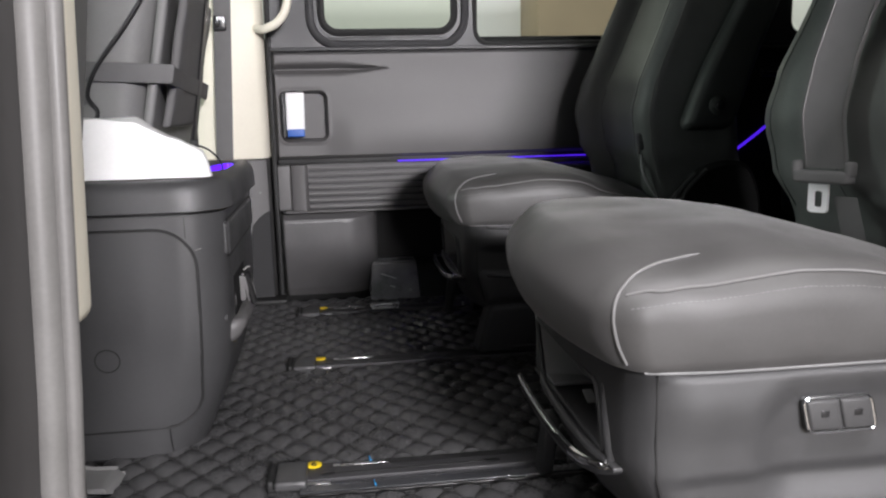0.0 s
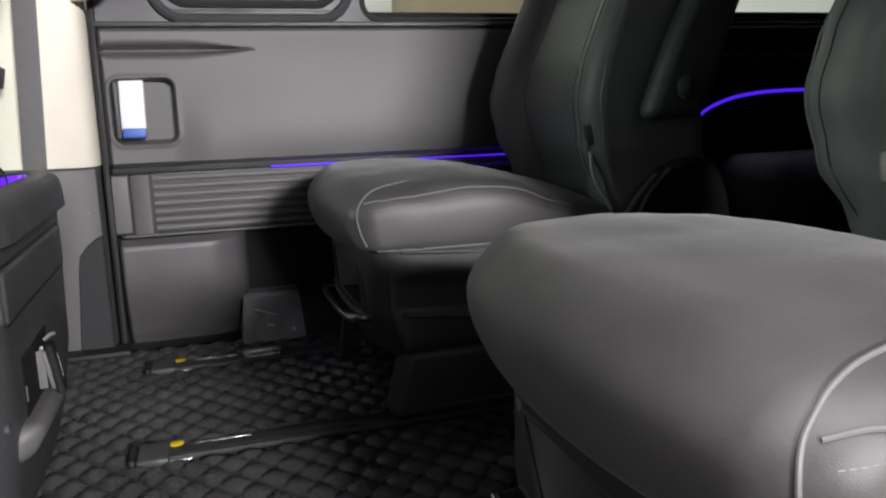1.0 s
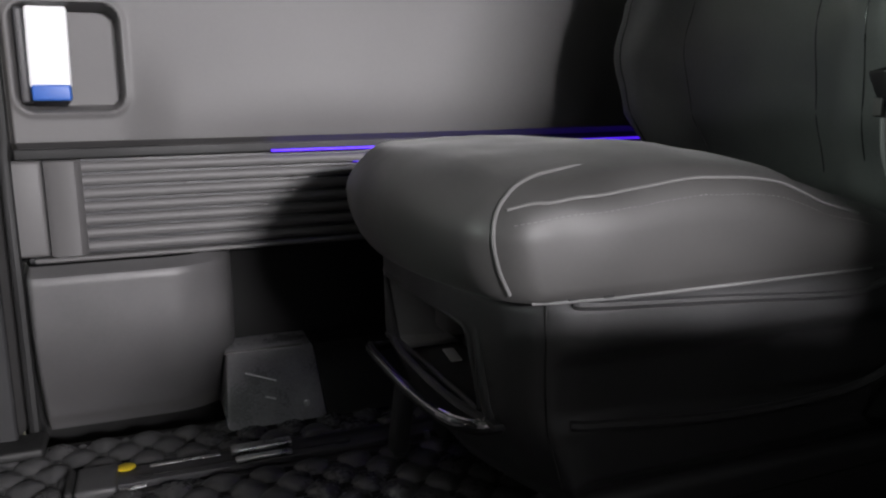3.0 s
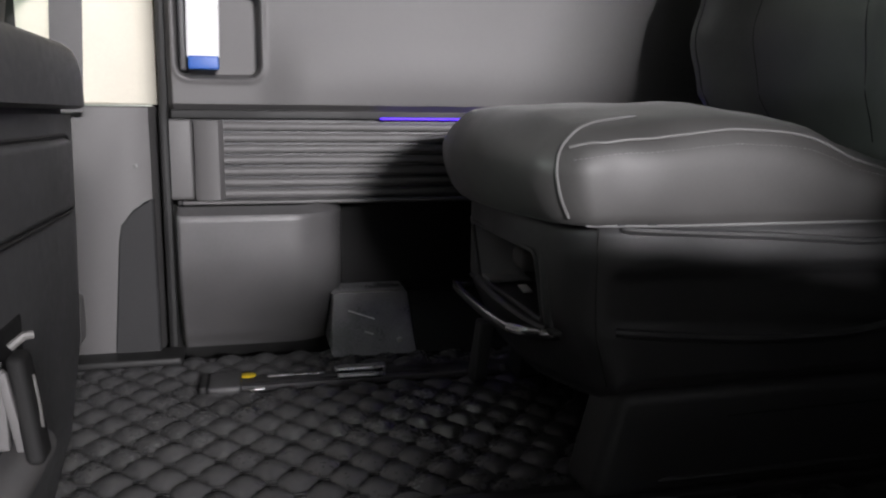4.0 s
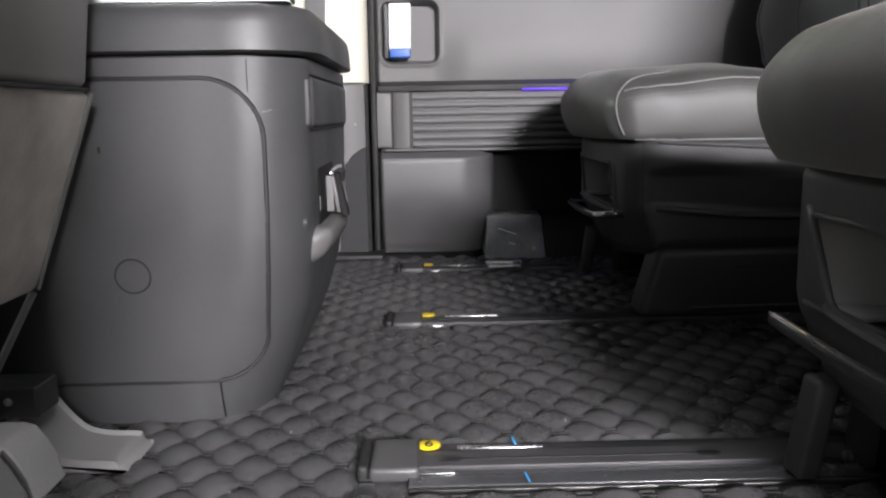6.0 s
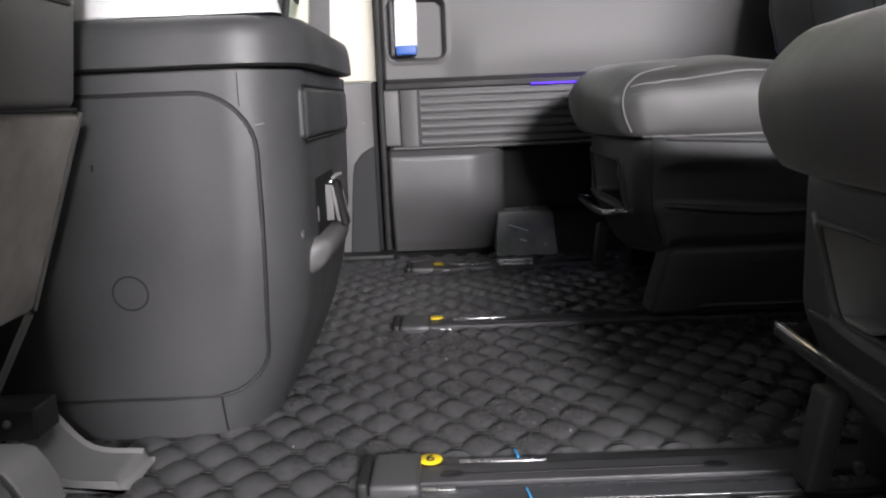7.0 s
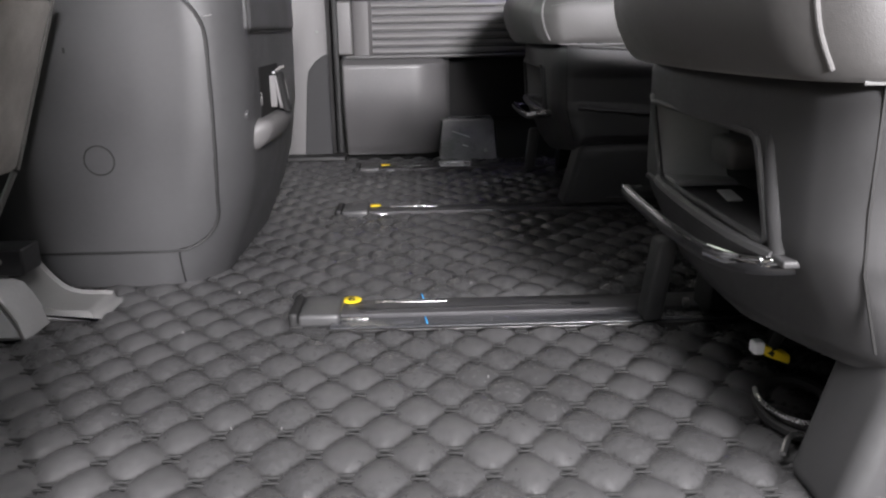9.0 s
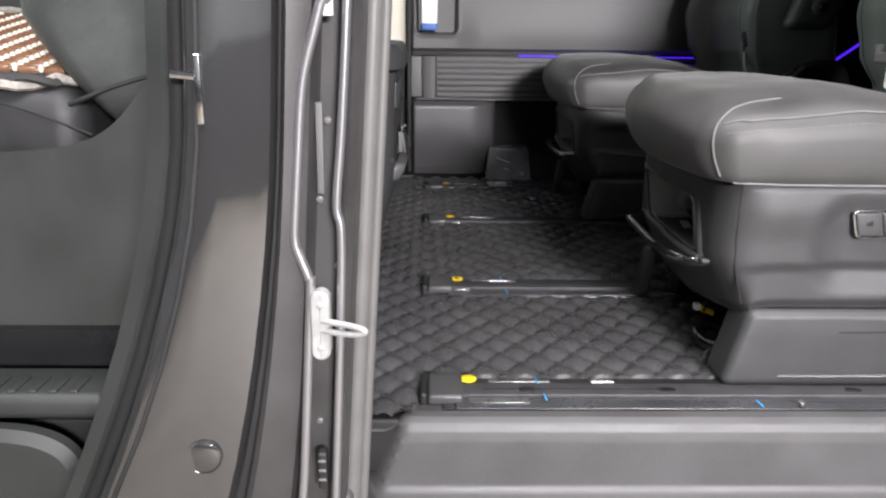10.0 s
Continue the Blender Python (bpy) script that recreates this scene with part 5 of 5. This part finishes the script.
# ---- front seats ----
def front_seat(name_label, side, slope):
    seat = thing("front_seat", name_label, "seat", "front seats", at=(-0.62, 0.24, 0.0))

    def lean_back(x, y, z):
        return x + (0.37 if z < 0.37 else slope) * (z - 0.37) - 0.02 * math.cos((y - 0.24) * 7) * step(0.5, 0.6, z) + 0.1 * step(0.53, 0.37, z) * step(-0.42, -0.6, x), y, z

    back = part("backrest", bent(rbox((-0.472, 0.24, 0.745), (0.265, 0.5, 0.75), 0.06, nf=(4, 10, 16), nc=6), lean_back), side, seat, "leather backrest", smooth=180)
    part("back_seam", tube(curve_through([(-0.515, -0.011, 0.4), (-0.49, -0.0125, 0.41), (-0.45, -0.0125, 0.425), (-0.39, -0.011, 0.442)], 4), 0.0026, 6), RUBBER, seat)
    part("back_panel", bent(rbox((-0.328, 0.24, 0.72), (0.022, 0.496, 0.69), 0.01, nf=(1, 8, 8)), lean_back), SEAT_BACK, seat, "grey upper back panel")
    part("back_cover", bent(rbox((-0.33, 0.245, 0.2755), (0.022, 0.51, 0.195), 0.008, nf=(1, 8, 6)), lambda x, y, z: lean_back(x, y, z)), CARPET, seat, "grey carpet on the lower back")
    part("cover_piping", tube([lean_back(-0.319, 0.498, z) for z in (0.18, 0.25, 0.32, 0.372)], 0.003, 6), SEAL, seat)
    part("back_hem", tube([lean_back(-0.317, y, 0.3745) for y in (0.0, 0.1, 0.25, 0.4, 0.484)], 0.0022, 6), RUBBER, seat)
    part("back_fold", tube([lean_back(-0.3165, y, 0.468) for y in (0.02, 0.2, 0.4, 0.47)], 0.0022, 6), RUBBER, seat)
    part("cushion", bent(rbox((-0.75, 0.24, 0.36), (0.5, 0.5, 0.11), 0.04, nf=(6, 8, 1), nc=5), lambda x, y, z: (x, y, z + 0.08 * (-0.45 - x) * step(0.3, 0.4, z) - 0.012 * step(0.15, 0.0, abs(y - 0.24)))), BENCH, seat, "black leather cushion", smooth=180)
    part("cushion_piping", tube(curve_through([(-0.49, -0.0105, 0.362), (-0.53, -0.0125, 0.378), (-0.58, -0.0125, 0.396), (-0.64, -0.011, 0.408), (-0.75, -0.009, 0.415), (-0.9, -0.007, 0.421)], 5), 0.0016, 6), RUBBER, seat)
    rise = curve_through([(-0.96, 0.3, 0), (-0.75, 0.322, 0), (-0.58, 0.332, 0), (-0.5, 0.342, 0), (-0.45, 0.366, 0), (-0.41, 0.408, 0), (-0.38, 0.455, 0), (-0.355, 0.52, 0)], 5)
    valance = [(p.x, p.y) for p in rise] + [(-0.32, 0.5), (-0.33, 0.3), (-0.36, 0.1), (-0.96, 0.1)]
    part("valance", prism(valance, "y", -0.035, 0.0, 0.012), CAB, seat, "moulded plastic side cover")
    part("valance_lip", tube([(p.x, -0.026, p.y - 0.003) for p in rise], 0.0075, 8), SHELL, seat, "rounded upper lip")
    part("base_edge", tube([(-0.46, 0.5, 0.06), (-0.395, 0.5, 0.176)], 0.004, 8), SEAT_BACK, seat)
    part("base", rbox((-0.67, 0.24, 0.12), (0.5, 0.46, 0.24), 0.02), BLACK, seat)
    # Floor bracket behind the seat.
    part("rail_cover", prism([(-0.52, 0.0), (-0.52, 0.057), (-0.395, 0.057), (-0.383, 0.053), (-0.374, 0.04), (-0.366, 0.024), (-0.36, 0.0)], "y", 0.395, 0.462, 0.006), RAIL_TRIM, seat, "grey plastic rail end cover")
    wedge = curve_through([(-0.415, 0.0, 0), (-0.415, 0.05, 0), (-0.409, 0.062, 0), (-0.4, 0.055, 0), (-0.385, 0.035, 0), (-0.368, 0.019, 0), (-0.345, 0.012, 0), (-0.31, 0.01, 0), (-0.298, 0.0, 0)], 3)
    part("rail_foot", prism([(p.x, p.y) for p in wedge], "y", 0.455, 0.53, 0.004), SEAT_BACK, seat, "sloping plastic foot of the rail")
    part("rail_end", rbox((-0.44, 0.474, 0.077), (0.125, 0.045, 0.032), 0.003), BLACK, seat, "dark steel rail end")
    part("rail_lip", tube([(-0.384, 0.394, 0.054), (-0.375, 0.394, 0.041), (-0.366, 0.394, 0.024), (-0.361, 0.394, 0.003)], 0.002, 6), SEAL, seat)
    part("rail_bolt", disc((-0.405, 0.451, 0.079), "y", 0.004, 0.004, 10), SEAL, seat)
    return seat


driver = front_seat("dark grey front seat with a carpeted lower back", LEATHER_BLACK, 0.13)
passenger = front_seat("grey front seat with a strapped organiser behind it", SEAT_BACK, 0.2)
passenger.location = (-0.665, 1.31, 0.0)
strap = thing("seat_organiser", "dark fabric organiser strapped behind the far front seat", "organiser", at=(-0.3, 1.3, 0.5))


def seat_back_x(z):
    return -0.362 + 0.2 * (z - 0.37)


part("pocket", bent(rbox((0.012, 1.33, 0.68), (0.02, 0.34, 0.3), 0.008, nf=(1, 6, 6)), lambda x, y, z: (seat_back_x(z) + x + 0.006 * noise.noise((y * 12, z * 12, 0)), y, z)), WEBBING, strap)
part("strap", bent(rbox((0.024, 1.31, 0.63), (0.005, 0.5, 0.04), 0.003, nf=(1, 6, 1)), lambda x, y, z: (seat_back_x(z) + x, y, z - 0.06 * (y - 1.3))), WEBBING, strap, "grey webbing strap")
part("strap", bent(rbox((0.026, 1.44, 0.7), (0.005, 0.05, 0.42), 0.003, nf=(1, 1, 6)), lambda x, y, z: (seat_back_x(z) + x, y - 0.2 * (z - 0.6), z)), BLACK, strap)
part("strap", bent(rbox((-0.13, 1.052, 0.645), (0.33, 0.007, 0.04), 0.003, nf=(4, 1, 1)), lambda x, y, z: (seat_back_x(z) + x, y, z - 0.05 * x)), WEBBING, strap, "dark strap round the backrest")
part("cord", tube(curve_through([(-0.305, 1.05, 0.83), (-0.335, 1.048, 0.78), (-0.37, 1.046, 0.73), (-0.41, 1.044, 0.68), (-0.435, 1.042, 0.64), (-0.447, 1.042, 0.6), (-0.43, 1.042, 0.57), (-0.44, 1.044, 0.545)], 6), 0.0045, 6), BLACK, strap)

# Beaded cushion on the near front seat.
beads = thing("beaded_cushion", "woven wooden bead seat cushion with a braided cord edge", "cushion", at=(-0.7, 0.22, 0.44))


def bead_bed(x, y):
    """Height of the bead cushion, rising inward over the seat's dip."""
    return 0.422 + 0.15 * (y - 0.03) + 0.05 * (-0.5 - x)


part("pad", bent(rbox((-0.74, 0.235, 0.0), (0.4, 0.42, 0.014), 0.006, nf=(6, 6, 1)), lambda x, y, z: (x, y, z + bead_bed(x, y))), BRAID_DARK, beads)
row = []
for i in range(11):
    for j in range(24):
        x, y = -0.553 - 0.034 * i, 0.045 + 0.0165 * j
        row.append(bent(rbox((x, y, 0.0), (0.029, 0.0105, 0.011), 0.005, nc=1), lambda a, b, c: (a, b, c + 0.011 + bead_bed(a, b))))
tagged(part("bead", joined(*row), BEAD, beads, "brown wooden beads"), kind="stuff")
row = []
for i in range(11):
    for j in range(24):
        x, y = -0.57 - 0.034 * i, 0.045 + 0.0165 * j
        row.append(bent(rbox((x, y, 0.0), (0.007, 0.009, 0.011), 0.0034, nc=2), lambda a, b, c: (a, b, c + 0.013 + bead_bed(a, b))))
tagged(part("spacer_bead", joined(*row), PEARL, beads, "pale spacer beads"), kind="stuff")
edge = curve_through([(-0.53, 0.025, 0), (-0.53, 0.445, 0), (-0.95, 0.445, 0), (-0.95, 0.025, 0)], 24, True)
for k in (0, math.pi):
    part("cord", tube([(p.x, p.y + 0.006 * math.cos(i * 0.9 + k), bead_bed(p.x, p.y) + 0.006 + 0.006 * math.sin(i * 0.9 + k)) for i, p in enumerate(edge)], 0.006, 6, True), BRAID if k else BRAID_DARK, beads, "braided cord")

# Front door step beside the driver's seat.
front_step = thing("front_step", "black moulded front door step with a ribbed tread", "step", kind="structure", at=(-0.75, -0.05, -0.05))
part("tread", rbox((-0.8, -0.07, 0.03), (0.66, 0.09, 0.036), 0.012), CAB, front_step)
for i in range(12):
    part("tread_rib", rbox((-0.51 - 0.026 * i, -0.085, 0.0485), (0.012, 0.045, 0.005), 0.002), CAB, front_step)
corner = curve_through([(-0.75, 0.012, 0), (-0.62, 0.01, 0), (-0.56, 0.004, 0), (-0.525, -0.01, 0), (-0.506, -0.03, 0), (-0.498, -0.06, 0), (-0.496, -0.11, 0), (-0.51, -0.2, 0)], 5)
part("kick_panel", prism([(-1.1, -0.45), (-1.1, 0.02)] + [(p.x, p.y) for p in corner] + [(-0.56, -0.45)], "y", -0.14, -0.1, 0.012), CAB, front_step, "moulded lower step panel")
part("panel_joint", tube([(-0.63, -0.141, z) for z in (-0.02, -0.1, -0.2)], 0.0015, 5), RUBBER, front_step)


# ---- the hall outside ----
solid("ground", rbox((0, 0.5, -0.5), (40, 40, 0.1), 0.01), CONCRETE, "grey concrete hall floor", "ground", kind="structure")
solid("wall_hall_far", rbox((0, 5.2, 1.3), (20, 0.1, 3.6), 0.01), PLASTER, "pale plastered hall wall", "wall", kind="structure")
# Unseen pale wall and dark foot, toned to shape the pillar's reflections.
solid("wall_hall_near", rbox((0, -5.5, 1.3), (20, 0.1, 3.6), 0.01), HALL_PALE, "pale grey hall wall", "wall", kind="structure")
solid("wall_hall_base", rbox((0, -5.43, -0.08), (20, 0.04, 0.74), 0.01), HALL_DARK, "dark foot of the unseen hall wall, for the pillar's reflection", "wall", kind="structure")
# Walls and ceiling out of view, darkened to cut bounced light.
solid("wall_hall_front", rbox((-7.5, 0, 1.3), (0.1, 11, 3.6), 0.01), HALL_GREY, "grey hall wall", "wall", kind="structure")
solid("wall_hall_rear", rbox((8.5, 0, 1.3), (0.1, 11, 3.6), 0.01), HALL_GREY, "grey hall wall", "wall", kind="structure")
solid("ceiling_hall", rbox((0.5, 0, 3.15), (20, 11, 0.1), 0.01), HALL_DARK, "unseen hall ceiling, dark to limit bounced light", "ceiling", kind="structure")
solid("wall_hall_column", rbox((1.93, 4.9, 1.2), (0.9, 0.5, 3.4), 0.02), HALL_BROWN, "brown painted hall column", "column", kind="structure")
solid("wall_hall_panel", rbox((1.3, 5.12, 0.55), (0.5, 0.06, 2.0), 0.02), HALL_WHITE, "white panel on the hall wall", "panel", kind="structure")
